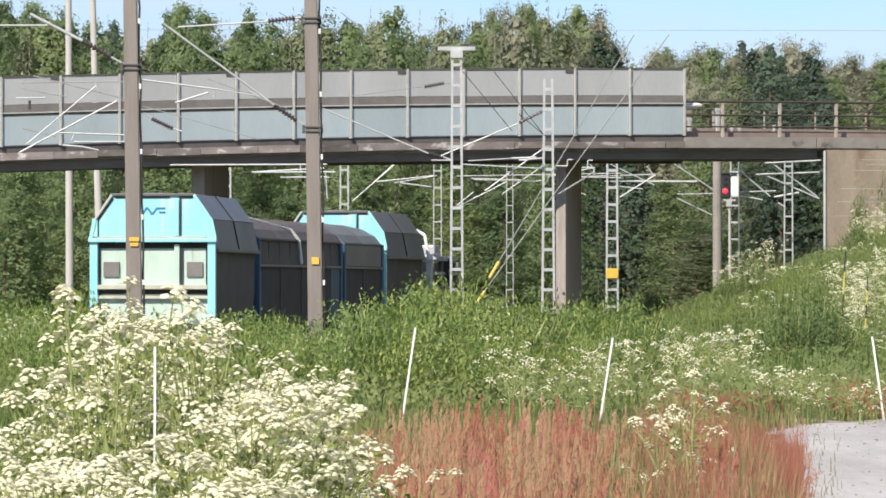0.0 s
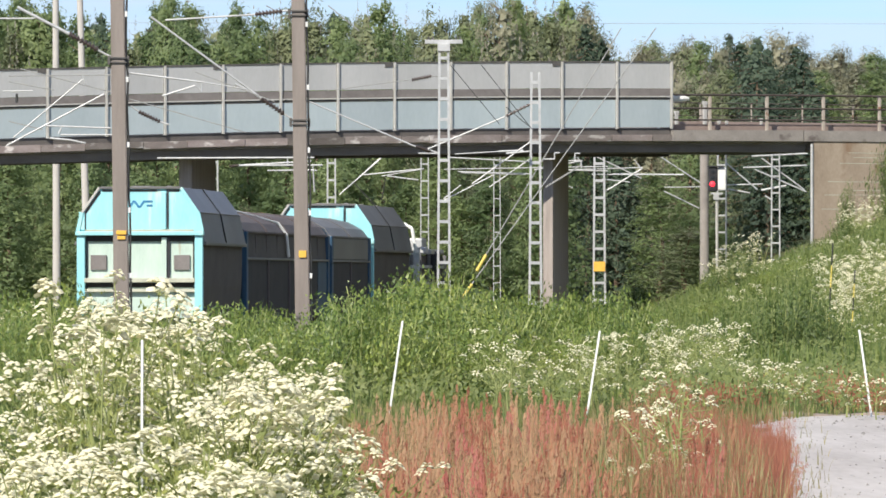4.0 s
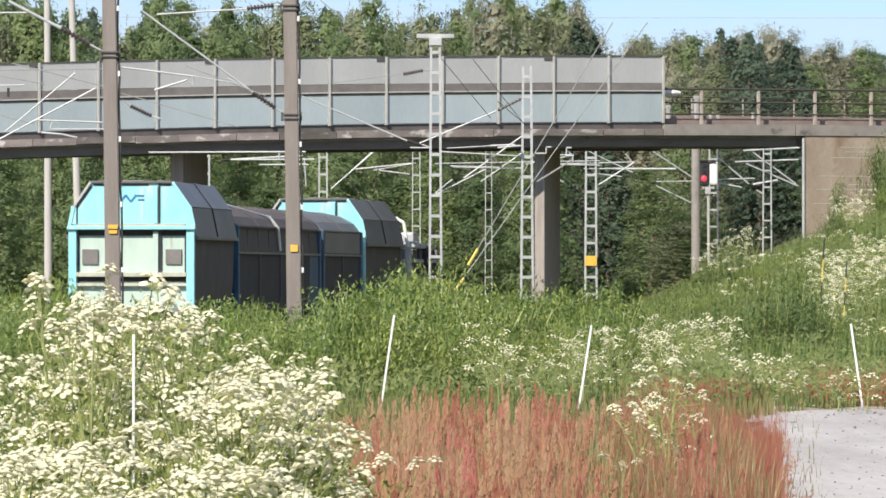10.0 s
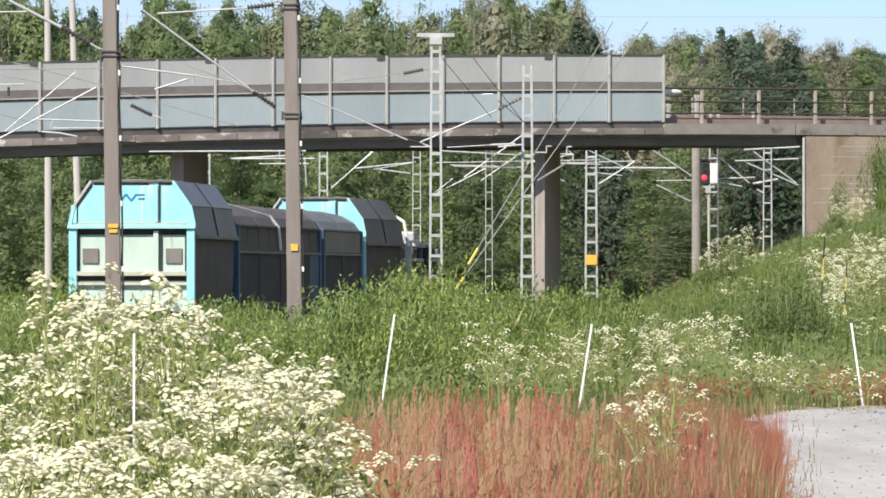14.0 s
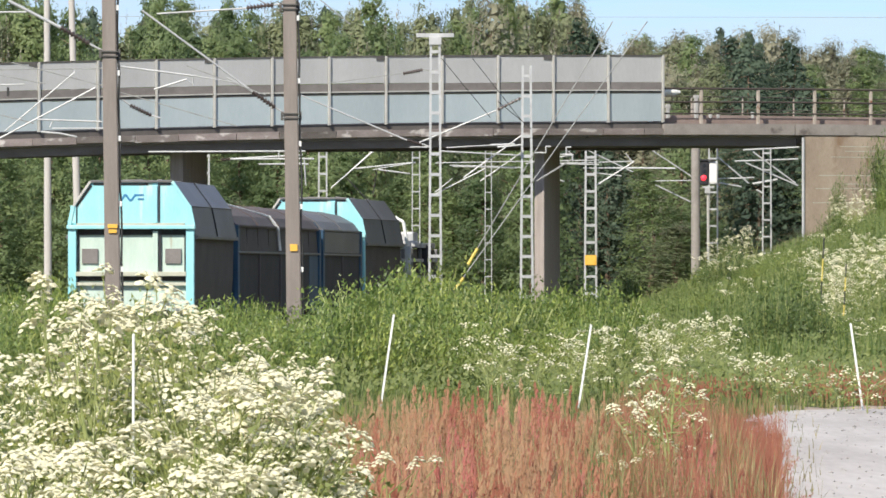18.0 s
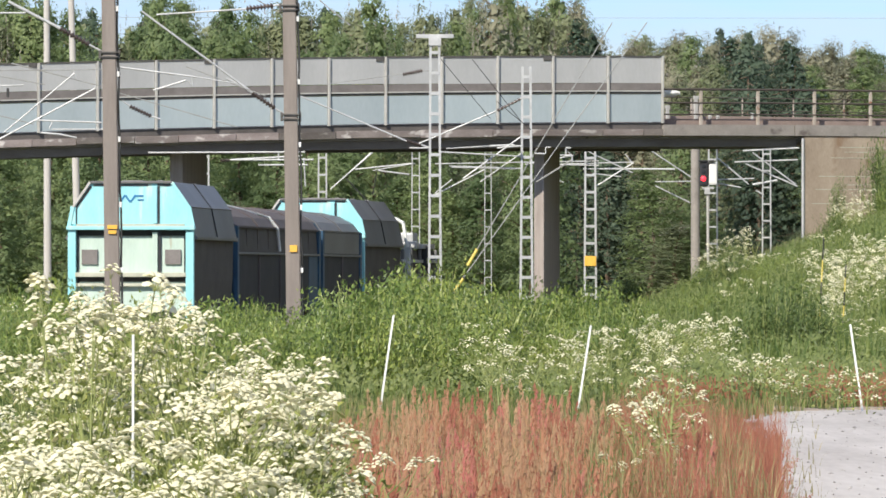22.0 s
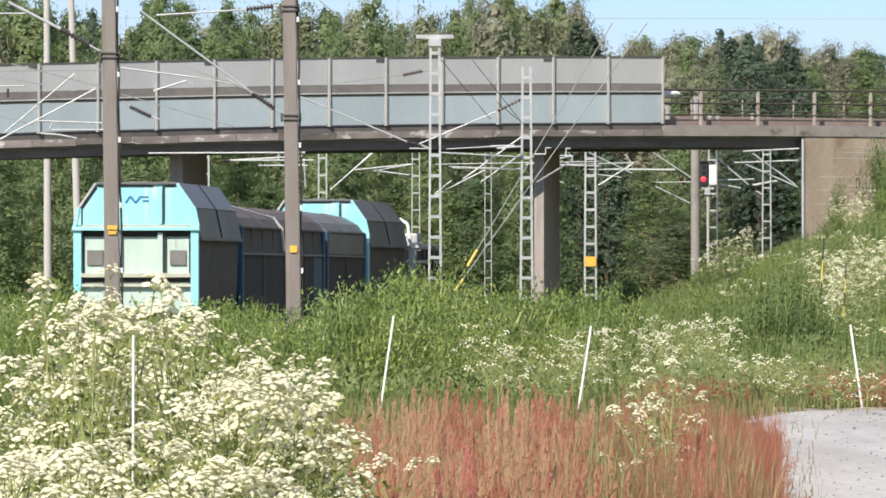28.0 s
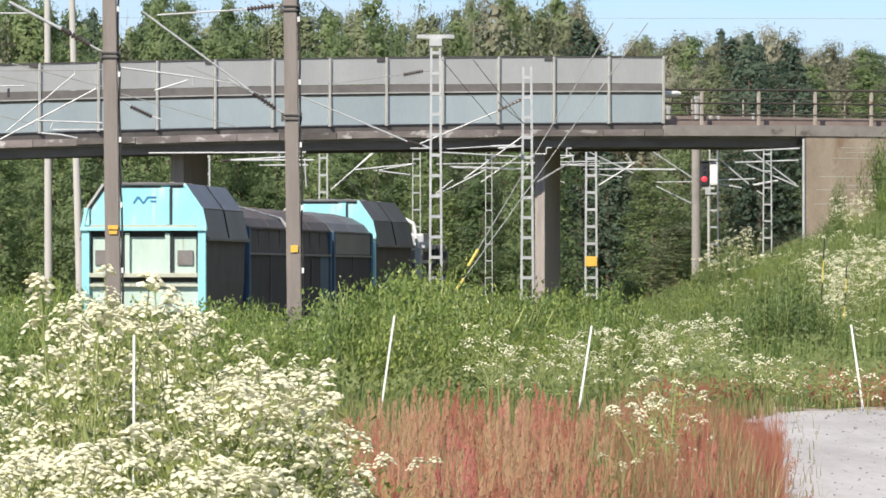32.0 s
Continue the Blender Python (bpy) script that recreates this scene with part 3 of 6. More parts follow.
# two near poles that carry the arms over the train
pole(-7.298, 150, 9.3, -0.9, 0.175, 0.15, M_POLE, "brown-grey railway pole with clamps and yellow tags", -0.14, (6.578,), ((2.704, 0.22, 0.09), (2.591, 0.18, 0.08)), square=True, fits=[
    ("t", (-9.643, 150, 7.707), (-8.477, 150, 7.105), 0.045), ("i", (-8.502, 150, 7.118), (-7.85, 150, 6.754), 0.09), ("t", (-7.85, 150, 6.754), (-7.524, 150, 6.578), 0.03),
    ("t", (-10.333, 150, 7.456), (-9.267, 150, 7.456), 0.025), ("t", (-9.267, 150, 7.456), (-9.205, 150, 7.532), 0.02),
    ("t", (-7.173, 150, 6.252), (-5.505, 150, 6.039), 0.028), ("t", (-5.505, 150, 6.039), (-4.565, 150, 5.889), 0.016),
    ("t", (-6.421, 150, 5.738), (-5.693, 150, 5.964), 0.028), ("t", (-5.693, 150, 5.964), (-5.543, 150, 5.839), 0.016), ("t", (-5.568, 150, 6.027), (-5.543, 150, 5.839), 0.022),
    ("t", (-7.123, 150, 5.513), (-6.922, 150, 5.375), 0.02), ("i", (-6.947, 150, 5.387), (-6.471, 150, 5.161), 0.07), ("t", (-6.471, 150, 5.161), (-6.27, 150, 5.099), 0.025),
    ("t", (-9.731, 150, 4.81), (-8.164, 150, 6.127), 0.02), ("t", (-9.882, 150, 4.635), (-7.725, 150, 5.776), 0.024), ("t", (-8.678, 150, 4.873), (-7.524, 150, 4.873), 0.022), ("t", (-8.929, 150, 4.798), (-8.477, 150, 4.76), 0.028), ("t", (-8.477, 150, 4.76), (-8.126, 150, 4.685), 0.026), ("t", (-8.728, 150, 4.898), (-8.653, 150, 5.061), 0.02), ("t", (-9.004, 150, 5.074), (-7.574, 150, 5.023), 0.025),
    ("t", (-8.201, 150, 6.19), (-8.114, 150, 5.989), 0.02), ("w", (-9.832, 150, 6.177), (-7.524, 150, 6.202)), ("w", (-9.581, 150, 6.34), (-7.524, 150, 5.814)),
    ("w", (-9.832, 150, 6.052), (-8.828, 150, 5.864)), ("w", (-9.832, 150, 5.174), (-9.079, 150, 4.986)), ("t", (-9.957, 150, 5.839), (-9.305, 150, 5.851), 0.02), ("d", (-9.656, 150, 5.788), (-9.656, 150, 5.588), 0.03),
    ("w", (-7.173, 150, 5.676), (-4.565, 150, 4.923), 0.012), ("w", (-5.693, 150, 6.265), (-3.938, 150, 5.613), 0.012)])
pole(-3.417, 156, 9.6, -0.9, 0.175, 0.15, M_POLE, "brown-grey railway pole with a cable down its side", -0.15, (5.343, 7.86), ((2.252, 0.17, 0.16),), square=True, fits=[
    ("t", (-6.951, 156, 7.73), (-4.643, 156, 6.034), 0.03), ("t", (-4.669, 156, 6.047), (-4.382, 156, 5.839), 0.04), ("i", (-4.408, 156, 5.852), (-3.873, 156, 5.486), 0.085), ("t", (-3.873, 156, 5.486), (-3.639, 156, 5.343), 0.025),
    ("t", (-6.612, 156, 7.651), (-4.526, 156, 7.782), 0.026), ("i", (-4.539, 156, 7.782), (-3.913, 156, 7.86), 0.09), ("t", (-3.913, 156, 7.86), (-3.665, 156, 7.886), 0.03),
    ("w", (-4.291, 156, 7.99), (-3.704, 156, 7.664)), ("w", (-2.856, 156, 7.99), (-2.139, 156, 7.404)),
    ("t", (-3.352, 156, 5.799), (-0.835, 156, 4.73), 0.022), ("t", (-5.008, 156, 6.178), (-4.799, 156, 6.086), 0.03)])
# telegraph poles beyond the bridge
pole(-14.376, 246, 13.5, -0.9, 0.15, 0.11, M_POLE_FAR, "tall weathered grey wooden pole", -0.05, cable=False)
pole(-13.397, 250, 13.5, -0.9, 0.15, 0.11, M_POLE_FAR, "slightly leaning weathered grey wooden pole", -0.4, cable=False)
pole(9.23, 247, 8.0, -0.9, 0.17, 0.16, M_CONCRETE, "grey concrete mast pole with bracket arms", 0.0, cable=False, fits=[
    ("t", (7.516, 247, 6.267), (9.086, 247, 5.234), 0.03), ("t", (7.764, 247, 5.069), (9.086, 247, 5.09), 0.025), ("t", (7.764, 247, 4.925), (9.044, 247, 4.305), 0.03),
    ("t", (5.906, 247, 5.565), (8.487, 247, 5.544), 0.025)])

lattice_mast(-0.24, 205, 8.867, cross=1.14, fits=[
    ("w", (-3.496, 205, 7.444), (-1.183, 205, 7.753), 0.014), ("i", (-1.217, 205, 7.736), (-0.617, 205, 7.855), 0.085), ("w", (-0.617, 205, 7.855), (-0.308, 205, 7.838), 0.02),
    ("i", (-1.165, 205, 5.747), (-0.651, 205, 5.576), 0.09), ("t", (-2.382, 205, 6.262), (-1.131, 205, 5.73), 0.03), ("t", (-0.754, 205, 5.645), (-0.377, 205, 5.508), 0.03),
    ("t", (-1.011, 205, 5.508), (-0.377, 205, 5.508), 0.03)], label="galvanised lattice mast with a short cross-arm on top")
lattice_mast(2.586, 209, 8.1, wide=0.4, narrow=0.24, fits=[
    ("i", (1.677, 209, 6.737), (2.516, 209, 7.156), 0.07), ("t", (1.642, 209, 6.719), (-0.734, 209, 5.724), 0.03), ("t", (0.629, 209, 4.64), (2.464, 209, 5.968), 0.03),
    ("t", (-0.07, 209, 5.461), (2.464, 209, 5.322), 0.028), ("t", (1.677, 209, 5.584), (2.464, 209, 5.654), 0.035), ("t", (0.192, 209, 5.025), (2.411, 209, 4.955), 0.022)], label="galvanised lattice mast with a long bracket arm")
lattice_mast(5.368, 246, 6.906, wide=0.44, narrow=0.34, plate=2.176, fits=[
    ("t", (5.018, 246, 6.289), (6.91, 246, 5.384), 0.028), ("t", (5.594, 246, 4.911), (6.951, 246, 5.754), 0.035), ("t", (4.134, 246, 5.693), (6.951, 246, 5.775), 0.026),
    ("t", (5.1, 246, 5.528), (8.453, 246, 5.508), 0.026), ("t", (5.471, 246, 5.364), (6.499, 246, 5.24), 0.026), ("t", (6.643, 246, 6.063), (6.91, 246, 5.713), 0.03)], label="lattice mast with a yellow plate and bracket arms")
lattice_mast(-4.363, 245, 6.721, wide=0.33, narrow=0.27, leg=0.055)
lattice_mast(-0.991, 247, 6.866, wide=0.3, narrow=0.26, leg=0.038, fits=[
    ("t", (-3.221, 247, 5.523), (-1.012, 247, 5.751), 0.035), ("t", (-3.696, 247, 5.152), (-2.561, 247, 6.184), 0.035), ("t", (-2.354, 247, 5.482), (-1.218, 247, 5.338), 0.035)])
lattice_mast(1.665, 249, 6.492, wide=0.26, narrow=0.22, leg=0.03, fits=[
    ("t", (0.333, 249, 5.638), (2.727, 249, 5.576), 0.03), ("t", (-0.291, 249, 4.618), (1.54, 249, 5.555), 0.03)])
lattice_mast(-8.573, 243, 6.679, wide=0.34, narrow=0.3, leg=0.055, fits=[
    ("t", (-10.686, 243, 6.069), (-5.668, 243, 6.049), 0.04), ("t", (-7.638, 243, 5.805), (-5.058, 243, 5.947), 0.045), ("t", (-6.277, 243, 5.622), (-4.957, 243, 5.643), 0.035), ("t", (-4.998, 243, 5.866), (-4.937, 243, 4.85), 0.035)])
lattice_mast(9.95, 249, 6.908, wide=0.34, narrow=0.3, leg=0.05, fits=[
    ("t", (10.075, 249, 6.013), (11.262, 249, 5.014), 0.035), ("t", (10.117, 249, 5.18), (11.47, 249, 5.222), 0.03), ("t", (10.159, 249, 5.035), (10.991, 249, 4.889), 0.035)])
lattice_mast(12.024, 251, 6.741, foot=1.2, wide=0.33, narrow=0.27, leg=0.045, fits=[
    ("t", (11.142, 251, 6.279), (13.22, 251, 6.384), 0.04), ("t", (10.828, 251, 5.86), (13.178, 251, 5.944), 0.035), ("t", (11.247, 251, 5.797), (13.178, 251, 4.957), 0.035),
    ("t", (11.499, 251, 6.216), (13.094, 251, 5.041), 0.035), ("t", (11.499, 251, 5.02), (12.422, 251, 5.188), 0.05), ("t", (11.625, 251, 4.811), (11.919, 251, 4.643), 0.04)])

# crossing arms and droppers of the line under the bridge
line = thing("overhead_line", Matrix(), "galvanised overhead line tubes and droppers under the bridge", "overhead line")
fittings(line, [
    ("t", (-0.276, 236, 5.546), (5.445, 236, 5.645), 0.024), ("t", (2.881, 236, 5.526), (4.558, 236, 5.842), 0.03), ("t", (3.177, 236, 5.802), (4.498, 236, 5.862), 0.026),
    ("t", (3.591, 236, 6.098), (3.768, 236, 5.842), 0.026), ("t", (4.262, 236, 6.098), (4.498, 236, 5.822), 0.026), ("t", (3.966, 236, 4.994), (4.222, 236, 4.895), 0.026), ("w", (4.117, 216, 5.32), (2.998, 216, 4.634), 0.03), ("t", (2.925, 216, 5.537), (3.287, 216, 5.537), 0.03), ("t", (3.287, 216, 5.537), (3.287, 216, 5.735), 0.03), ("t", (3.287, 216, 5.735), (3.449, 216, 5.735), 0.03), ("t", (3.937, 216, 5.501), (3.937, 216, 5.717), 0.03), ("t", (3.937, 216, 5.717), (4.099, 216, 5.717), 0.03), ("t", (3.901, 216, 5.464), (4.135, 216, 5.464), 0.035), ("t", (4.135, 216, 5.464), (4.135, 216, 5.248), 0.035), ("t", (3.709, 236, 5.526), (5.445, 236, 5.487), 0.03), ("t", (0.71, 236, 6.158), (2.525, 236, 6.158), 0.035),
    ("t", (-3.63, 236, 4.915), (-2.447, 236, 5.941), 0.026), ("d", (-3.394, 236, 5.053), (-2.644, 236, 4.244), 0.02), ("d", (-2.289, 236, 5.349), (-2.447, 236, 4.461), 0.018),
    ("t", (-2.447, 236, 5.309), (-1.065, 236, 5.546), 0.022), ("t", (-3.926, 236, 4.658), (-3.591, 236, 4.954), 0.03),
    ("t", (1.302, 236, 4.915), (2.841, 236, 5.98), 0.026), ("t", (-0.276, 236, 4.52), (0.316, 236, 4.994), 0.026),
    ("t", (-9.33, 214, 5.53), (-4.36, 214, 5.55), 0.036), ("t", (-6.74, 214, 5.3), (-4.09, 214, 5.31), 0.036), ("t", (-5.84, 214, 5.14), (-4.27, 214, 5.14), 0.03),
    ("t", (-5.2, 214, 5.53), (-5.2, 214, 5.3), 0.03), ("t", (1.48, 214, 5.74), (2.27, 214, 5.77), 0.045), ("t", (0.1, 214, 5.66), (1.5, 214, 5.74), 0.022), ("i", (-7.05, 214, 5.27), (-6.74, 214, 5.3), 0.08)])
wires = thing("guy_wires", Matrix(), "pair of pale slanting guy wires with yellow sleeves", "guy wire")
fittings(wires, [
    ("w", (4.966, 198, 9.049), (0.96, 198, 2.328), 0.018), ("w", (6.157, 204, 9.275), (0.447, 198, 1.352), 0.018),
    ("d", (-0.051, 205, 8.198), (1.44, 205, 6.399), 0.012), ("d", (0.891, 205, 8.198), (2.416, 205, 6.262), 0.012), ("d", (1.645, 205, 6.913), (2.674, 205, 6.056), 0.012)])
part("sleeve", tube(nb(), (1.01, 198, 2.411), (0.728, 198, 1.931), 0.045), M_YELLOW_POLE, wires, "yellow guy sleeve")
part("sleeve", tube(nb(), (0.596, 198, 1.55), (0.298, 198, 1.137), 0.045), M_YELLOW_POLE, wires, "yellow guy sleeve")
far_line = thing("power_line", Matrix(), "faint distant power line wires against the sky", "power line")
for py in (28,):
    part("wire", tube(nb(), (-90, 420, 1.6 + (490 - py) * 0.0351), (140, 420, 1.6 + (490 - py) * 0.0351 - 0.3), 0.012, n=5), M_WIRE, far_line)

# light signal
sig = thing("light_signal", pose(9.41, 240, -0.9), "railway light signal, red aspect, white back panel", "signal")
zs = 5.252 + 0.9
part("post", tube(nb(), (0.03, 0, 0), (0, 0, zs - 0.5), 0.06, 0.05), M_SCREEN_POST, sig)
part("head", box(nb(), (-0.13, 0, zs), (0.32, 0.24, 0.86), bevel=0.05), M_BLACK, sig)
part("side_panel", box(nb(), (0.18, 0.02, zs + 0.02), (0.3, 0.2, 0.82), bevel=0.06), M_WHITE, sig, "white weathered housing")
part("hood", box(nb(), (-0.05, -0.03, zs + 0.46), (0.56, 0.3, 0.05), bevel=0.01), M_BLACK, sig)
bm = nb()
bmesh.ops.create_uvsphere(bm, u_segments=14, v_segments=8, radius=0.105, matrix=Matrix.Translation((-0.16, -0.1, zs - 0.17)) @ Matrix.Diagonal((1, 0.5, 1, 1)))
part("lens", bm, M_REDLAMP, sig, "glowing red lens", True)
for dz in (0.2, 0.0):
    bm = nb()
    bmesh.ops.create_uvsphere(bm, u_segments=12, v_segments=6, radius=0.09, matrix=Matrix.Translation((-0.14, -0.1, zs + dz + 0.06)) @ Matrix.Diagonal((1, 0.4, 1, 1)))
    part("lens", bm, M_GLASS, sig, "dark unlit lens")
part("bracket", box(nb(), (0, 0, zs - 0.5), (0.42, 0.16, 0.07), bevel=0.01), M_GALV, sig)
part("junction_box", box(nb(), (-0.02, -0.02, zs - 0.62), (0.2, 0.18, 0.22), bevel=0.02), M_GALV, sig)



# ---- freight train ----
WAGON = 8.55


def wheels(w, length=WAGON):
    for y in (1.5, 3.0, length - 2.95, length - 1.45):
        bm = nb()
        tube(bm, (-0.9, y, 0.46), (0.9, y, 0.46), 0.07)
        for sx in (-0.76, 0.76):
            tube(bm, (sx - 0.065, y, 0.46), (sx + 0.065, y, 0.46), 0.46, n=24)
        part("wheelset", bm, M_UNDER, w)
    for y in (2.25, length - 2.2):
        bm = nb()
        for sx in (-1.05, 1.05):
            box(bm, (sx, y, 0.5), (0.12, 2.3, 0.26), bevel=0.04)
        box(bm, (0, y, 0.62), (2.0, 0.4, 0.24), bevel=0.03)
        part("bogie", bm, M_UNDER, w)
    for y, d in ((-0.02, -1), (length + 0.02, 1)):
        for sx in (-0.87, 0.87):
            bm = nb()
            tube(bm, (sx, y, 1.05), (sx, y + d * 0.28, 1.05), 0.1)
            tube(bm, (sx, y + d * 0.28, 1.05), (sx, y + d * 0.32, 1.05), 0.23, 0.2, n=18)
            part("buffer", bm, M_UNDER, w)
    part("underframe", box(nb(), (0, length / 2, 0.98), (2.5, length - 0.1, 0.26), bevel=0.02), M_UNDER, w)


def extrude_profile(half, y0, y1):
    ring = [(x, z) for x, z in half] + [(-x, z) for x, z in reversed(half)]
    return loft(nb(), [[(x, y, z) for x, z in ring] for y in (y0, y1)])


def bar(bm, a, b, w, d):
    """A flat bar from a to b in an end wall, w wide, d deep."""
    a, b = Vector(a), Vector(b)
    v = b - a
    m = Matrix.Translation((a + b) / 2) @ Matrix.Rotation(-math.atan2(v.z, v.x), 4, "Y")
    return box(bm, (0, 0, 0), (v.length, d, w), m, bevel=0.008)


def end_details(w, y, sgn, marked):
    """The cyan end wall with frame, ledges, posts, ribs and vents; sgn -1 is the near end."""
    f = lambda x, d, z: (x, y + sgn * d, z)
    # upper part
    bm = nb()
    ring = [(-1.0, 4.42), (1.0, 4.42), (1.43, 3.8), (1.52, 3.36), (-1.52, 3.36), (-1.43, 3.8)]
    loft(bm, [[f(x, d, z) for x, z in ring] for d in (-0.02, 0.03)])
    part("end_wall", bm, M_CYAN, w, "bright cyan painted end wall")
    for a, b, wd, material in (((-1.02, 4.44), (1.02, 4.44), 0.06, M_ROOF), ((-1.02, 4.44), (-1.45, 3.82), 0.06, M_SCREEN_POST), ((1.02, 4.44), (1.45, 3.82), 0.075, M_CYAN), ((-1.45, 3.84), (-1.55, 3.36), 0.09, M_CYAN), ((1.45, 3.84), (1.55, 3.36), 0.09, M_CYAN)):
        part("frame_bar", bar(nb(), f(a[0], 0.05, a[1]), f(b[0], 0.05, b[1]), wd, 0.1), material, w)
    part("rim_seal", bar(nb(), f(0.66, 0.035, 4.37), f(0.98, 0.035, 4.37), 0.05, 0.03), M_BLACK, w)
    part("rim_seal", bar(nb(), f(-0.95, 0.035, 4.37), f(0.42, 0.035, 4.37), 0.045, 0.03), M_BLACK, w)
    part("rim_seal", bar(nb(), f(-1.0, 0.035, 4.34), f(-1.38, 0.035, 3.8), 0.05, 0.03), M_BLACK, w)
    part("rim_seal", bar(nb(), f(-1.37, 0.035, 3.82), f(-1.37, 0.035, 3.4), 0.04, 0.03), M_BLACK, w)
    part("corner_flange", bar(nb(), f(-1.45, 0.04, 3.4), f(-1.45, 0.04, 3.84), 0.14, 0.06), M_CYAN, w)
    part("door_gap", box(nb(), f(0.69, 0.035, 3.88), (0.045, 0.03, 0.92)), M_BLACK, w)
    part("rib", box(nb(), f(0.6, 0.05, 3.88), (0.1, 0.06, 0.92), bevel=0.01), M_CYAN, w)
    # ledge
    part("ledge", box(nb(), f(0, 0.09, 3.31), (3.2, 0.24, 0.1), bevel=0.02), M_CYAN, w)
    part("ledge_lip", box(nb(), f(0, 0.13, 3.375), (2.7, 0.14, 0.06), bevel=0.006), M_LEDGE, w, "weathered pale strip")
    # lower part
    part("lower_wall", box(nb(), f(0, -0.06, 2.2), (3.0, 0.05, 2.1)), M_CYAN_WORN, w, "weathered pale green end panel")
    for sx in (-1, 1):
        part("corner_post", box(nb(), f(sx * 1.47, 0.03, 2.13), (0.2, 0.2, 2.26), bevel=0.015), M_CYAN, w)
        part("post_seal", box(nb(), f(sx * 1.33, -0.02, 2.55), (0.03, 0.06, 1.3)), M_BLACK, w)
        part("hatch_plate", box(nb(), f(sx * 1.04, -0.005, 2.59), (0.4, 0.06, 0.37), bevel=0.012), M_SCREEN_BAND, w, "dark brown square plate")
    # black strip that paints the shadow below the ledge
    part("shade_gap", box(nb(), f(0, -0.02, 3.19), (2.7, 0.05, 0.15)), M_UNDER, w)
    part("rib", box(nb(), f(0.6, 0.02, 2.66), (0.13, 0.12, 1.1), bevel=0.012), M_CYAN_WORN, w)
    part("door_gap", box(nb(), f(0.71, 0.0, 2.68), (0.06, 0.06, 1.1)), M_BLACK, w)
    part("rib", box(nb(), f(-0.42, 0.02, 2.66), (0.12, 0.12, 1.1), bevel=0.012), M_CYAN_WORN, w)
    part("door_gap", box(nb(), f(-0.51, 0.0, 2.68), (0.06, 0.06, 1.1)), M_BLACK, w)
    part("lower_ledge", box(nb(), f(0, 0.05, 2.15), (2.76, 0.2, 0.11), bevel=0.015), M_LEDGE, w, "weathered pale strip")
    part("lower_ledge", box(nb(), f(0, 0.03, 1.9), (2.76, 0.16, 0.08), bevel=0.012), M_LEDGE, w)
    # likewise a black strip as the shade between the lower ledges
    part("shade_gap", box(nb(), f(0, -0.02, 2.03), (2.7, 0.05, 0.11)), M_UNDER, w)
    part("headstock", box(nb(), f(0, 0.0, 1.05), (2.9, 0.24, 0.34), bevel=0.02), M_UNDER, w)
    part("step", box(nb(), f(-1.25, 0.14, 1.4), (0.34, 0.2, 0.04), bevel=0.008), M_GALV, w)
    if marked:                                            # plain angular marks in place of the operator's emblem
        bm = nb()
        marks = [(-0.27, 3.95), (-0.15, 4.12), (-0.02, 3.95), (0.11, 4.12)]
        for (xa, za), (xb, zb) in zip(marks, marks[1:]):
            bar(bm, f(xa, 0.036, za), f(xb, 0.036, zb), 0.05, 0.012)
        bar(bm, f(0.1, 0.036, 4.1), f(0.31, 0.036, 4.1), 0.05, 0.012)
        bar(bm, f(0.16, 0.036, 4.0), f(0.31, 0.036, 4.0), 0.05, 0.012)
        part("marking", bm, M_LOGO, w, "blue angular emblem bars")


def cyan_wagon(label, marked):
    w = thing("covered_wagon", Matrix(), label, "railway wagon", "freight train")
    wheels(w)
    roof = [(1.0, 4.45), (1.45, 3.82), (1.6, 3.12), (1.6, 3.02), (1.5, 3.02), (1.36, 3.8), (0.95, 4.36)]
    part("roof", extrude_profile(roof, 0.02, WAGON - 0.02), M_ROOF, w, "dark grey sheet roof")
    part("body", extrude_profile([(1.52, 3.05), (1.5, 2.0), (1.42, 1.1), (0.0, 1.1)], 0.1, WAGON - 0.1), M_SIDE, w, "sooty dark brown side")
    for y in (WAGON * 0.5,):
        for sx in (-1, 1):
            part("roof_seam", bar_between((sx * 1.01, y, 4.46), (sx * 1.47, y, 3.83), 0.028), M_BLACK, w)
            part("roof_seam", bar_between((sx * 1.47, y, 3.83), (sx * 1.62, y, 3.1), 0.035), M_BLACK, w)
    for sx in (-1, 1):
        part("gutter", box(nb(), (sx * 1.6, WAGON / 2, 3.06), (0.09, WAGON - 0.06, 0.09), bevel=0.015), M_ROOF, w)
        part("knuckle", bar_between((sx * 1.46, 0.05, 3.83), (sx * 1.46, WAGON - 0.05, 3.83), 0.03), M_ROOF, w)
        for k in range(7):
            y = 0.5 + k * (WAGON - 1.0) / 6
            part("stanchion", bar_between((sx * 1.5, y, 3.02), (sx * 1.42, y, 1.15), 0.05), M_SIDE, w)
    part("catwalk", box(nb(), (0, WAGON / 2, 4.475), (0.5, WAGON - 0.4, 0.03), bevel=0.01), M_ROOF, w)
    bm = nb()
    for sx in (-0.6, 0.6):
        for y in (0.9, 4.2, 7.6):
            box(bm, (sx, y, 4.475), (0.14, 0.2, 0.05), bevel=0.01)
    part("hatch_latch", bm, M_ROOF, w)
    end_details(w, 0.0, -1, marked)
    part("end_wall", extrude_profile([(0.95, 4.36), (1.36, 3.8), (1.5, 3.1), (1.42, 1.2)], WAGON - 0.14, WAGON - 0.06), M_CYAN, w, "cyan painted end wall")
    return w


def bar_between(a, b, t):
    return tube(nb(), a, b, t / 2, n=6)


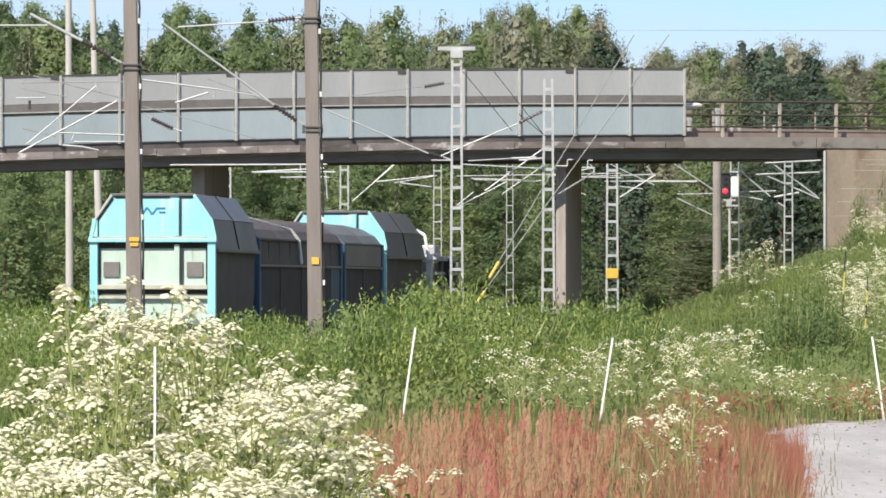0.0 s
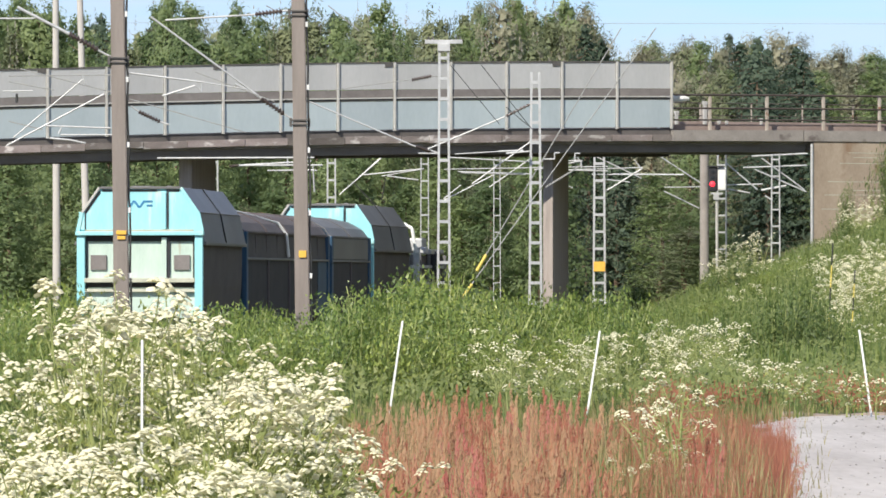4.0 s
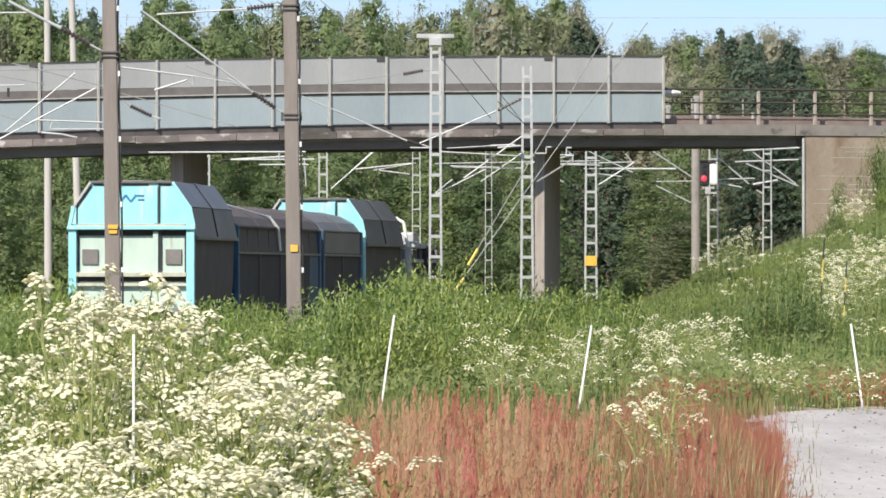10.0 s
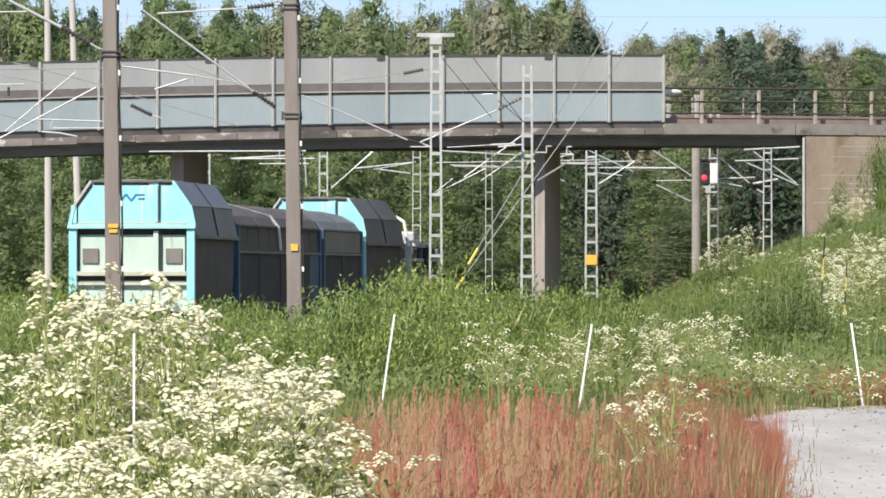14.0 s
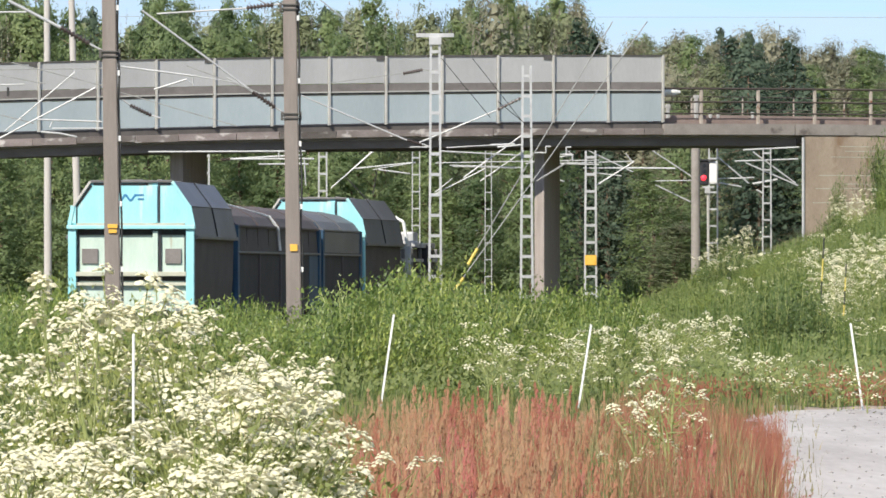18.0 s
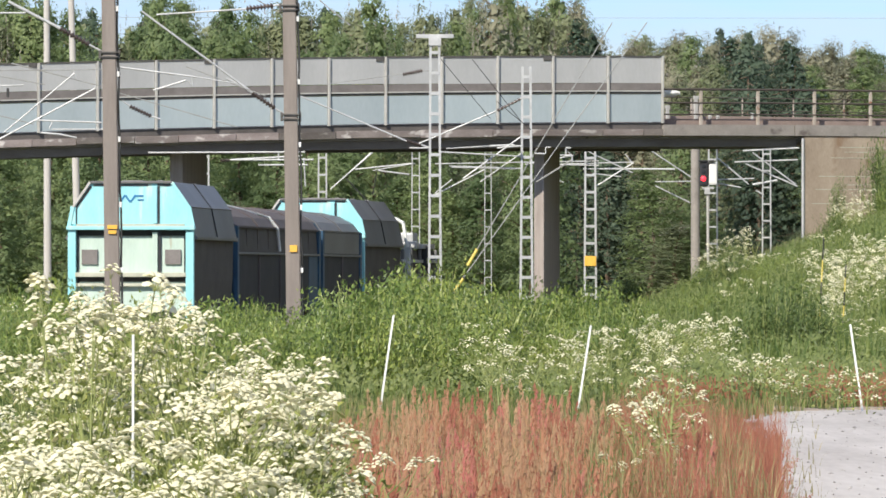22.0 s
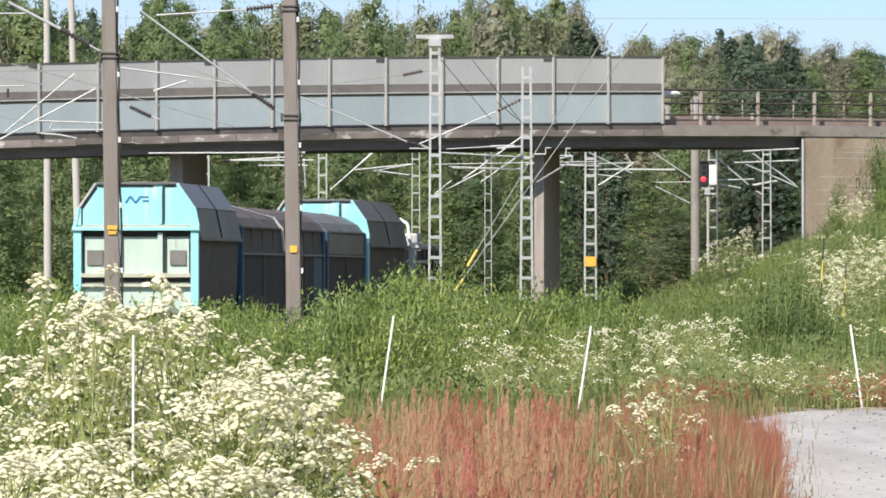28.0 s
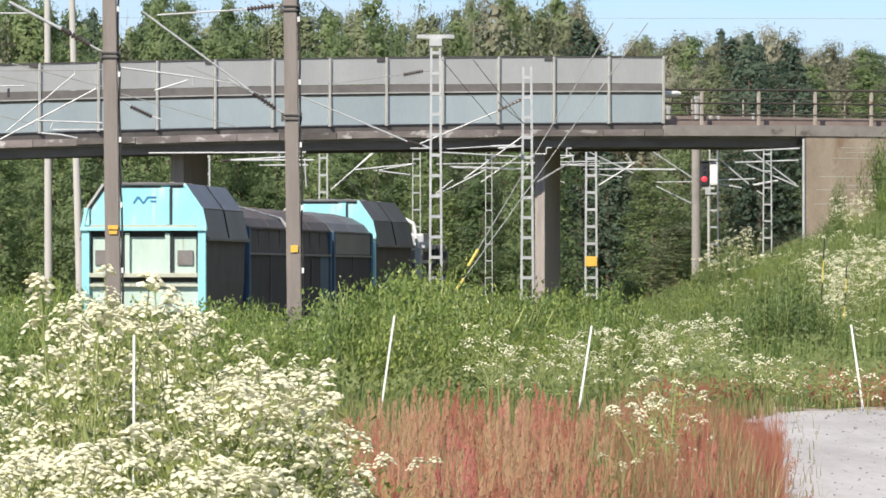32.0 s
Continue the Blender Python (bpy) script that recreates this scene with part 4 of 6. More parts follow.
def dark_wagon(label, roof_material, stripe, length=WAGON, sheeted=False):
    w = thing("covered_wagon", Matrix(), label, "railway wagon", "freight train")
    wheels(w, length)
    roof = [(0.35, 4.02), (0.9, 3.9), (1.3, 3.68), (1.5, 3.42), (1.46, 3.38), (1.2, 3.6), (0.3, 3.9)]
    part("roof", extrude_profile(roof, 0.0, length), roof_material, w, "dull rounded sheet roof")
    part("body", extrude_profile([(1.46, 3.42), (1.5, 2.75), (1.5, 1.1), (0.0, 1.1)], 0.06, length - 0.06), M_SIDE, w, "sooty black side")
    for y in (0.0, length - 0.05):
        part("end_wall", extrude_profile([(0.3, 3.98), (0.9, 3.86), (1.3, 3.64), (1.46, 3.4), (1.46, 1.1)], y, y + 0.05), M_BLUE, w, "dark blue end")
    for sx in (-1, 1):
        part("waist_rail", box(nb(), (sx * 1.53, length / 2, 2.72), (0.07, length - 0.1, 0.06), bevel=0.012), M_ROOF, w)
        part("lower_side", box(nb(), (sx * 1.495, length / 2, 1.9), (0.02, length - 0.3, 1.56)), M_SOOT, w, "nearly black lower side sheet")
        for y in (0.06, length - 0.06):
            part("corner_post", box(nb(), (sx * 1.5, y, 2.25), (0.12, 0.36, 2.35), bevel=0.02), M_BLUE, w, "dark blue corner post")
        n = max(2, round(length / 4.3))
        for k in range(1, n):
            part("stanchion", box(nb(), (sx * 1.52, k * length / n, 1.9), (0.06, 0.1, 1.6), bevel=0.012), M_ROOF_BROWN, w)
        part("eave", box(nb(), (sx * 1.5, length / 2, 3.42), (0.06, length, 0.06), bevel=0.012), roof_material, w)
        if sheeted:
            part("upper_side", box(nb(), (sx * 1.49, length / 2, 3.07), (0.06, length - 0.4, 0.6), bevel=0.012), roof_material, w, "grey upper side sheet")
        else:
            part("end_panel", box(nb(), (sx * 1.505, length - 1.3, 1.9), (0.024, 2.0, 1.54)), M_BLUE, w, "faded dark blue side panel")
            for k in range(1, n * 2):
                part("side_seam", box(nb(), (sx * 1.482, k * length / n / 2, 3.07), (0.03, 0.06, 0.6)), M_ROOF_BROWN, w)
    n = round(length / 4.3)
    for k in range(1, n):
        bm = nb()
        for (xa, za), (xb, zb) in zip([(0.0, 4.03), (0.36, 4.015), (0.91, 3.9), (1.31, 3.68)], [(0.36, 4.015), (0.91, 3.9), (1.31, 3.68), (1.52, 3.42)]):
            for sx in (-1, 1):
                tube(bm, (sx * xa, k * length / n, za), (sx * xb, k * length / n, zb), 0.02, n=5)
        part("roof_rib", bm, roof_material, w)
    part("headstock", box(nb(), (0, 0, 1.05), (2.9, 0.2, 0.34), bevel=0.02), M_UNDER, w)
    if stripe:
        bm = nb()
        pts = [(0.1, 1.2, 4.06), (0.5, 5.2, 4.03), (1.32, 8.0, 3.72), (1.54, 8.2, 3.4), (1.57, 8.45, 2.8)]
        for a, b, r in zip(pts, pts[1:], (0.02, 0.03, 0.05, 0.045)):
            tube(bm, a, b, r, n=6)
        part("tarpaulin_edge", bm, M_WHITE, w, "pale loose strip over the roof edge")
    return w


def machine_wagon():
    w = thing("hopper_wagon", Matrix(), "low dark hopper wagon with grey machinery on top", "railway wagon", "freight train")
    wheels(w)
    part("body", extrude_profile([(1.35, 2.95), (1.4, 1.1), (0, 1.1)], 0.3, WAGON - 0.2), M_SIDE, w)
    for y in (0.5, 2.4, 4.4, 6.4, 8.2):
        part("stanchion", box(nb(), (1.42, y, 2.1), (0.1, 0.16, 1.75), bevel=0.02), M_ROOF, w)
    for z in (2.06, 2.6):
        part("rail", box(nb(), (1.44, WAGON / 2, z), (0.06, WAGON - 0.5, 0.1), bevel=0.01), M_GALV, w)
    part("end_post", box(nb(), (1.5, 0.9, 2.2), (0.24, 0.2, 2.0), bevel=0.02), M_GALV, w, "pale grey corner post")
    part("cross_beam", box(nb(), (0.9, 1.6, 3.12), (1.7, 0.5, 0.2), bevel=0.03), M_GALV, w, "pale grey beam")
    part("motor_box", box(nb(), (1.0, 3.2, 3.3), (0.9, 1.1, 0.42), bevel=0.06), M_GALV, w)
    part("hopper_lip", box(nb(), (1.2, 5.6, 3.08), (0.7, 3.0, 0.16), bevel=0.03), M_SCREEN_POST, w)
    part("lamp_box", box(nb(), (1.45, 5.2, 2.75), (0.4, 0.6, 0.7), bevel=0.03), M_BLACK, w)
    bm = nb()
    hose = [(0.7, 0.6, 2.9), (0.85, 0.6, 3.7), (1.15, 0.6, 3.95), (1.42, 0.6, 3.8), (1.5, 0.6, 3.3), (1.55, 0.7, 3.05)]
    for a, b in zip(hose, hose[1:]):
        tube(bm, a, b, 0.055)
    part("hose", bm, M_WHITE, w, "pale curved pipe")
    part("end_beam", box(nb(), (0.2, 0.2, 2.1), (2.4, 0.14, 1.6), bevel=0.02), M_ROOF, w)
    part("side_lamp", box(nb(), (1.5, 6.5, 1.6), (0.1, 0.3, 0.2), bevel=0.02), M_YELLOW, w, "yellow side plate")
    return w


TRAIN = [                                                 # each with its place along the train, in short wagon lengths
    (0, cyan_wagon("covered wagon with bright cyan end and sooty grey sides", True)),
    (1, dark_wagon("long sooty covered wagon with brown rounded roof", M_ROOF_BROWN, True, 17.75)),
    (3, dark_wagon("dark grey covered wagon with blue end", M_ROOF, False, WAGON, True)),
    (4, cyan_wagon("covered wagon, cyan end partly behind the others", False)),
    (5, machine_wagon()),
]


# ---- cars on the bridge ----
def ring(x, hw0, hw1, z0, z1, r):
    """Rounded section across the car: hw0 at the bottom, hw1 at the top."""
    return [(x, -hw0 + r, z0), (x, hw0 - r, z0), (x, hw0, z0 + r), (x, (hw0 + hw1) / 2 + 0.02, (z0 + z1) / 2), (x, hw1, z1 - r), (x, hw1 - r, z1), (x, -hw1 + r, z1), (x, -hw1, z1 - r), (x, -(hw0 + hw1) / 2 - 0.02, (z0 + z1) / 2), (x, -hw0, z0 + r)]


def car(name, label, paint, length, height, belt, nose, screen_base, screen_top, rear_top, rear_base, clear, wheel_r, axles, roof_rails, lamps):
    c = thing(name, Matrix(), label, "car", "passing cars")
    f, b, hw = length / 2, -length / 2, 0.9
    bm = loft(nb(), [ring(f, hw - 0.28, hw - 0.32, clear + 0.12, nose - 0.16, 0.06), ring(f - 0.1, hw - 0.12, hw - 0.16, clear + 0.02, nose - 0.06, 0.08),
                     ring(f - 0.5, hw, hw - 0.06, clear, nose, 0.09), ring(screen_base, hw, hw - 0.04, clear, belt, 0.09), ring(0, hw, hw - 0.03, clear, belt + 0.02, 0.08),
                     ring(b + 0.5, hw, hw - 0.05, clear, belt + 0.04, 0.09), ring(b + 0.1, hw - 0.08, hw - 0.12, clear + 0.06, belt + 0.02, 0.09), ring(b, hw - 0.2, hw - 0.2, clear + 0.14, belt - 0.12, 0.07)])
    part("body", bm, paint, c, smooth=True)
    top = height
    bm = loft(nb(), [ring(screen_base + 0.02, hw - 0.1, hw - 0.12, belt - 0.06, belt + 0.01, 0.02), ring((screen_base + screen_top) / 2, hw - 0.08, hw - 0.18, belt - 0.06, (belt + top) / 2 + 0.005, 0.06),
                     ring(screen_top, hw - 0.07, hw - 0.24, belt - 0.06, top - 0.03, 0.08), ring((screen_top + rear_top) / 2, hw - 0.06, hw - 0.22, belt - 0.06, top, 0.08),
                     ring(rear_top, hw - 0.07, hw - 0.24, belt - 0.06, top - 0.04, 0.08), ring(rear_base, hw - 0.1, hw - 0.14, belt - 0.06, belt + 0.04, 0.02)])
    part("cabin", bm, paint, c, smooth=True)
    zt, zb = top - 0.17, belt + 0.05
    slope = lambda z: hw - 0.045 - 0.165 * (z - belt) / (top - belt)
    cuts = np.linspace(screen_top - 0.1, rear_top + 0.15, 4)
    shapes = [[(cuts[0] - 0.075, zt), (cuts[0] - 0.075, zb), (screen_base - 0.28, zb)]] if screen_base - cuts[0] > 0.6 else []
    for i in range(3):
        a, d = cuts[i] - (0.016 if i else 0.1), cuts[i + 1] + 0.016
        shapes.append([(a, zt), (d, zt), (d - (0.14 if i == 2 else 0), zb + (0.1 if i == 2 else 0)), (a, zb)])
    for sy in (-1, 1):
        for sh in shapes:
            bm = loft(nb(), [[(x, sy * (slope(z) + o), z) for x, z in sh] for o in (-0.02, 0.022)])
            part("side_window", bm, M_GLASS, c, "dark tinted window")
        part("mirror", box(nb(), (screen_base - 0.5, sy * (hw + 0.1), belt + 0.1), (0.16, 0.22, 0.16), bevel=0.04), paint, c)
        part("sill", box(nb(), (0, sy * (hw - 0.02), clear + 0.08), (length * 0.5, 0.06, 0.14), bevel=0.02), M_BLACK, c)
        part("headlight", box(nb(), (f - 0.28, sy * (hw - 0.2), nose - 0.2), (0.36 if lamps else 0.3, 0.3, 0.24 if lamps else 0.14), bevel=0.05), M_HEADLAMP if lamps else M_WHITE, c, "clear headlight")
        part("tail_light", box(nb(), (b + 0.16, sy * (hw - 0.13), belt - 0.06), (0.14, 0.12, 0.28), bevel=0.03), M_SORREL_PINK, c, "red tail light")
        if roof_rails:
            part("roof_rail", tube(nb(), (screen_top - 0.2, sy * 0.6, top + 0.02), (rear_top + 0.1, sy * 0.6, top + 0.02), 0.025), M_BLACK, c)
    ws = [(screen_base - 0.1, hw - 0.2, belt + 0.05), (screen_base - 0.1, -hw + 0.2, belt + 0.05), (screen_top + 0.06, -hw + 0.34, top - 0.1), (screen_top + 0.06, hw - 0.34, top - 0.1)]
    n = Vector((0.45, 0, 0.9)).normalized()
    part("windscreen", loft(nb(), [[Vector(p) + n * o for p in ws] for o in (0.0, 0.05)]), M_GLASS, c, "dark windscreen")
    part("bumper", box(nb(), (f - 0.04, 0, clear + 0.22), (0.16, 1.5, 0.2), bevel=0.05), M_BLACK if lamps else paint, c)
    part("plate", box(nb(), (f + 0.05, 0, clear + 0.32), (0.02, 0.5, 0.11)), M_WHITE, c, "blank white plate")
    part("grille", box(nb(), (f + 0.0, 0, nose - 0.26), (0.06, 0.8, 0.14), bevel=0.02), M_BLACK, c)
    for ax in axles:
        for sy in (-1, 1):
            arch = tube(nb(), (ax, sy * (hw - 0.25), wheel_r + 0.02), (ax, sy * (hw + 0.012), wheel_r + 0.02), wheel_r + 0.06, n=24)
            part("wheel_arch", arch, M_BLACK, c)
            wh = new("wheel")
            wh.parent = c
            wh.location = (ax, sy * (hw - 0.08), wheel_r)
            part("tyre", tube(nb(), (0, -0.11, 0), (0, 0.11, 0), wheel_r, n=28), M_TYRE, wh)
            bm = nb()
            for k in range(5):
                a = k * math.tau / 5
                box(bm, (0, sy * 0.118, wheel_r * 0.36), (0.09, 0.02, wheel_r * 0.62), Matrix.Rotation(a, 4, "Y"))
            tube(bm, (0, sy * 0.1, 0), (0, sy * 0.122, 0), wheel_r * 0.24, n=16)
            part("rim", bm, M_RIM, wh)
    return c


silver_car = car("people_carrier", "silver-blue people carrier driving over the bridge", M_SILVER, 5.01, 1.68, 1.0, 0.9, 1.35, 0.38, -1.95, -2.42, 0.22, 0.33, (1.48, -1.47), False, False)
dark_car = car("off_road_car", "black-blue off-road car with headlights on", M_DARKCAR, 4.4, 1.78, 1.12, 1.08, 1.15, 0.15, -1.8, -2.12, 0.28, 0.37, (1.3, -1.43), True, True)



# ---- marker stakes ----
for (a, b, r) in (((-1.177, 25.7, 1.381), (-1.18, 25.7, 0.762), 0.0085), ((-0.56, 77, 1.162), (-0.734, 77, 0.145), 0.02), ((1.687, 77, 1.046), (1.519, 77, 0.023), 0.02), ((4.822, 80, 1.038), (4.976, 80, 0.048), 0.02)):
    foot = Vector((b[0], b[1], min(b[2], 0.0) - 0.05))
    st = thing("marker_stake", Matrix.Translation(foot), "thin leaning white marker stake in grass", "stake", "white stakes")
    v = Vector(a) - foot
    m = v.to_track_quat("Z", "Y").to_matrix().to_4x4()
    part("lath", box(nb(), (0, 0, v.length / 2), (r * 2, r * 1.2, v.length), m, bevel=0.005), M_WHITE, st)
    part("foot", tube(nb(), (0, 0, -0.1), (0, 0, 0.06), r * 1.3), M_CAP, st)
for x, y, top, foot in ((7.748, 140, 2.419, 0.722), (8.853, 150, 1.876, 0.91)):
    foot = float(ground_z(x, y)) - 0.1
    st = thing("snow_stake", pose(x, y, foot, 0, 3, 0), "thin black and yellow banded roadside stake", "stake", "snow stakes")
    n = 6
    for k in range(n):
        h = (top - foot) / n
        part("band", tube(nb(), (0, 0, k * h), (0, 0, (k + 1) * h), 0.014, n=8), M_BLACK if k % 2 else M_YELLOW_POLE, st)


# ---- plants ----
def leaf_quads(centres, size, aspect, up, rng, jitter=0.4, facing=None, loose=0.4):
    """Small pointed blades at the centres; up pulls their length towards the sky; facing gives the way their flat side tends to look."""
    n = len(centres)
    nrm = rng.normal(size=(n, 3))
    if facing is not None:
        nrm = nrm * loose + facing
    nrm /= np.linalg.norm(nrm, axis=1)[:, None] + 1e-9
    d = rng.normal(size=(n, 3)) * (1 - up * 0.8)
    d[:, 2] += up * 2.2
    d -= nrm * np.sum(d * nrm, axis=1)[:, None]
    d /= np.linalg.norm(d, axis=1)[:, None] + 1e-9
    w = np.cross(d, nrm)
    s = size * (1 + jitter * rng.uniform(-1, 1, size=(n, 1)))
    a = centres - d * s * 0.4 - w * s * aspect * 0.6
    b = centres - d * s * 0.4 + w * s * aspect * 0.6
    c = centres + d * s * 0.6
    v = np.stack([a, b, c], 1).reshape(-1, 3)
    return v, np.arange(3 * n).reshape(n, 3)


def outward(centres, lift):
    o = centres * np.array([1.0, 1.0, 0.0])
    o /= np.linalg.norm(o, axis=1)[:, None] + 0.15
    o += np.array([-0.3, -0.4, lift])
    return o


def make_tree(kind, seed, height, bare=0.0):
    """A tree of the edge, or with a bare lower trunk, as it grows inside the wood."""
    rng = np.random.default_rng(seed)
    label, name, needles = {"birch": ("broadleaved tree with loose light green crown", "birch_tree", M_LEAF), "pine": ("olive green pine with thin upright leading shoots", "pine_tree", M_PINE),
                            "spruce": ("dark green pointed spruce", "spruce_tree", M_SPRUCE), "larch": ("wispy grey-brown larch with fine upright twigs", "larch_tree", M_LARCH)}[kind]
    t = thing(name, Matrix(), label, "tree", "forest edge")
    bm = nb()
    bend = rng.uniform(-0.35, 0.35)
    lean_x = lambda z: bend * math.sin(z / height * 4)
    for k in range(8):
        z0, z1 = height * k / 8 * 0.97, height * (k + 1) / 8 * 0.97
        tube(bm, (lean_x(z0), 0, z0), (lean_x(z1), 0, z1), 0.12 * (1 - k / 8.5), 0.12 * (1 - (k + 1) / 8.5), n=7)
    centres, facing, tips = [], [], []

    def clump(c, m, spread):
        """Leaves round a centre, each turned out from it, so that the clump shades as one."""
        d = np.clip(rng.normal(size=(m, 3)), -1.6, 1.6)
        centres.append(np.asarray(c) + d * np.asarray(spread))
        o = np.array([c[0], c[1], 0.0])
        facing.append(d * 0.55 + o / (np.linalg.norm(o) + 0.3) * 0.8 + np.array([-0.2, -0.3, 0.35]))

    lo = max(bare * height, 0.6)
    if kind == "spruce":
        z = lo
        while z < height - 0.15:
            reach = min((height - z) * 0.42, 1.2 + (height - z) * 0.1) + 0.06
            for k in range(7):
                a = rng.uniform(0, math.tau)
                r = reach * rng.uniform(0.7, 1.1)
                tip = (math.cos(a) * r, math.sin(a) * r, z - r * 0.3)
                tips.append((z, tip))
                for q in np.arange(0.35, 1.05, 0.32 / max(0.32, r)):
                    clump((tip[0] * q, tip[1] * q, z - r * 0.3 * q), 9, (0.12, 0.12, 0.1))
            z += rng.uniform(0.36, 0.5)
        size, aspect = 0.15, 0.36
    else:
        wide, power, n = {"birch": (2.1, 0.56, 92), "pine": (1.85, 0.6, 84), "larch": (2.2, 0.48, 92)}[kind]
        for k in range(int(n * (1.0 - 0.7 * bare))):
            f = rng.uniform(0, 1) ** 0.9
            z = lo + (height - lo) * f
            w = wide * (1 - f) ** power * (0.5 + 0.5 * min(1.0, f / 0.2)) + 0.1
            a = rng.uniform(0, math.tau)
            r = w * math.sqrt(rng.uniform(0.12, 1))
            c = (math.cos(a) * r + lean_x(z), math.sin(a) * r, z + 0.15 * r)
            tips.append((z - r * 0.5, c))
            g = rng.uniform(0.2, 0.36) * (1 - 0.45 * f)
            clump(c, int(rng.uniform(50, 78)), (g, g, g * (1.25 if kind == "birch" else 1.6)))
        size, aspect = {"birch": (0.124, 0.54), "pine": (0.14, 0.34), "larch": (0.125, 0.26)}[kind]
    for z0, tip in tips[::4]:
        tube(bm, (lean_x(z0), 0, max(0.3, z0)), tip, 0.035, 0.012, n=4)
    part("trunk", bm, M_PINEBARK if kind == "pine" else M_BARK, t)
    cs = np.concatenate(centres)
    v, f = leaf_quads(cs, size, aspect, 0.5, rng, facing=np.concatenate(facing), loose=0.25)
    # the crown's close inner sprays
    m = int(1050 * (1 - 0.6 * bare))
    g = rng.uniform(0, 0.97, size=m) ** 1.1
    w = (np.minimum((height - lo) * (1 - g) * 0.42, 1.2 + (height - lo) * (1 - g) * 0.1) if kind == "spruce" else wide * (1 - g) ** power) * 0.72
    a = rng.uniform(0, math.tau, size=m)
    r = w * np.sqrt(rng.uniform(0.05, 1, size=m))
    z = lo + (height - lo) * g
    v2, f2 = leaf_quads(np.stack([np.cos(a) * r, np.sin(a) * r, z], 1), 0.27, 0.6, 0.5, rng, facing=np.stack([np.cos(a) - 0.3, np.sin(a) - 0.4, 0 * a + 0.5], 1))
    v, f = np.concatenate([v, v2]), np.concatenate([f, f2 + len(v)])
    leaves = len(f)
    if kind in ("pine", "larch"):                          # bare upright shoots that stand out of the crown's top
        sh = []
        for k in range(15):
            x0, y0 = rng.normal(size=2) * 0.5
            top = height * (1.03 - 0.05 * math.hypot(x0, y0) / 0.4) * rng.uniform(0.94, 1.0) if k else height * 1.04
            q = rng.uniform(0, 1, size=(16, 1))
            foot = top - rng.uniform(0.8, 1.7)
            sh.append(np.hstack([x0 + lean_x(height) + rng.normal(size=(16, 1)) * 0.06 * (1.1 - q), y0 + rng.normal(size=(16, 1)) * 0.07 * (1 - q), foot + (top - foot) * q]))
        v3, f3 = leaf_quads(np.concatenate(sh), 0.17, 0.2, 0.9, rng, facing=np.array([[-0.3, -0.7, 0.2]]))
        v, f = np.concatenate([v, v3]), np.concatenate([f, f3 + len(v)])
    crown = cloud("crown", v, f, needles, t).data
    crown.materials.append(M_TWIG)
    crown.polygons.foreach_set("material_index", [0] * leaves + [1] * (len(f) - leaves))
    return t


kinds = [("birch", 1, 13.0), ("birch", 2, 11.5), ("birch", 3, 14.0), ("pine", 4, 14.0), ("pine", 5, 12.5), ("pine", 6, 15.0), ("spruce", 7, 12.5), ("spruce", 8, 14.0)]
kinds += [(k, seed + 20, h, 0.42) for k, seed, h in kinds] + [("larch", 51, 12.0), ("larch", 52, 13.0), ("larch", 53, 11.0)]
TREES = [make_tree(*k) for k in kinds]
rt = random.Random(21)
used = set()


def crest(u):
    """Height of the wood's skyline above datum by bearing, at 280 m."""
    return float(np.interp(u, [-0.07, -0.06, -0.057, -0.053, -0.047, -0.043, -0.035, -0.028, -0.02, -0.012, -0.005, 0.004, 0.009, 0.02, 0.0225, 0.025, 0.033, 0.037, 0.041, 0.046, 0.0515, 0.056, 0.061, 0.066],
                           [13.6, 13.4, 12.5, 13.2, 12.7, 13.5, 13.2, 12.7, 12.9, 13.2, 12.9, 13.1, 13.5, 13.0, 12.0, 11.4, 11.4, 11.9, 12.0, 11.6, 11.8, 11.5, 11.7, 10.6]))


def plant_tree(i, x, y, h):
    if y > 294 and x / y < 0.034 and i < 6:
        i += 8
    src, base = TREES[i], kinds[i][2]
    m = pose(x, y, float(ground_z(x, y)) - 0.1, 0, 0, rt.uniform(0, 360))
    if i not in used:
        used.add(i)
        ob = src
        ob.matrix_basis = m
    else:
        ob = copy_thing(src, m)
    k = h / base
    wide = max(k, 0.9)
    ob.scale = (wide * rt.uniform(0.9, 1.25), wide * rt.uniform(0.9, 1.25), k)
    return ob


for row, (d0, d1, n, drop) in enumerate(((253, 257, 32, 6.0), (259, 264, 22, 3.3), (266, 276, 28, 1.5), (280, 292, 60, 0.3), (296, 310, 30, 0.0))):
    for k in range(n):
        u = -0.076 + 0.152 * (k + rt.uniform(0.1, 0.9)) / n
        y = rt.uniform(d0, d1)
        x = u * y
        q_ = (x - BX) * NX + (y - BY) * NY
        if q_ < 14:
            y += 16 - q_
            x = u * y
        # wood's hollows, seen beside the pier and the signal: dark spruces stand for shade
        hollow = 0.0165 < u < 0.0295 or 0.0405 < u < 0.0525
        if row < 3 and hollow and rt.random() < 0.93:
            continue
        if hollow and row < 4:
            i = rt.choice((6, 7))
        elif u > 0.033:
            i = rt.choice((16, 17, 18, 16, 3, 4, 2) if row > 2 else (0, 1, 2, 4))
        elif row > 2:
            i = rt.choice((0, 2, 3, 4, 5, 3, 5, 17) if u > -0.03 else (0, 2, 1, 2, 3, 6, 5))
        else:
            i = rt.choice((0, 1, 2, 0, 2, 1, 4))
        h = 1.6 + (crest(u) - 1.6) * y / 280.0 - drop + (rt.uniform(-1.6, 0.7) if row < 3 else rt.uniform(-0.95, 0.35)) - float(ground_z(x, y))
        plant_tree(i, x, y, h)
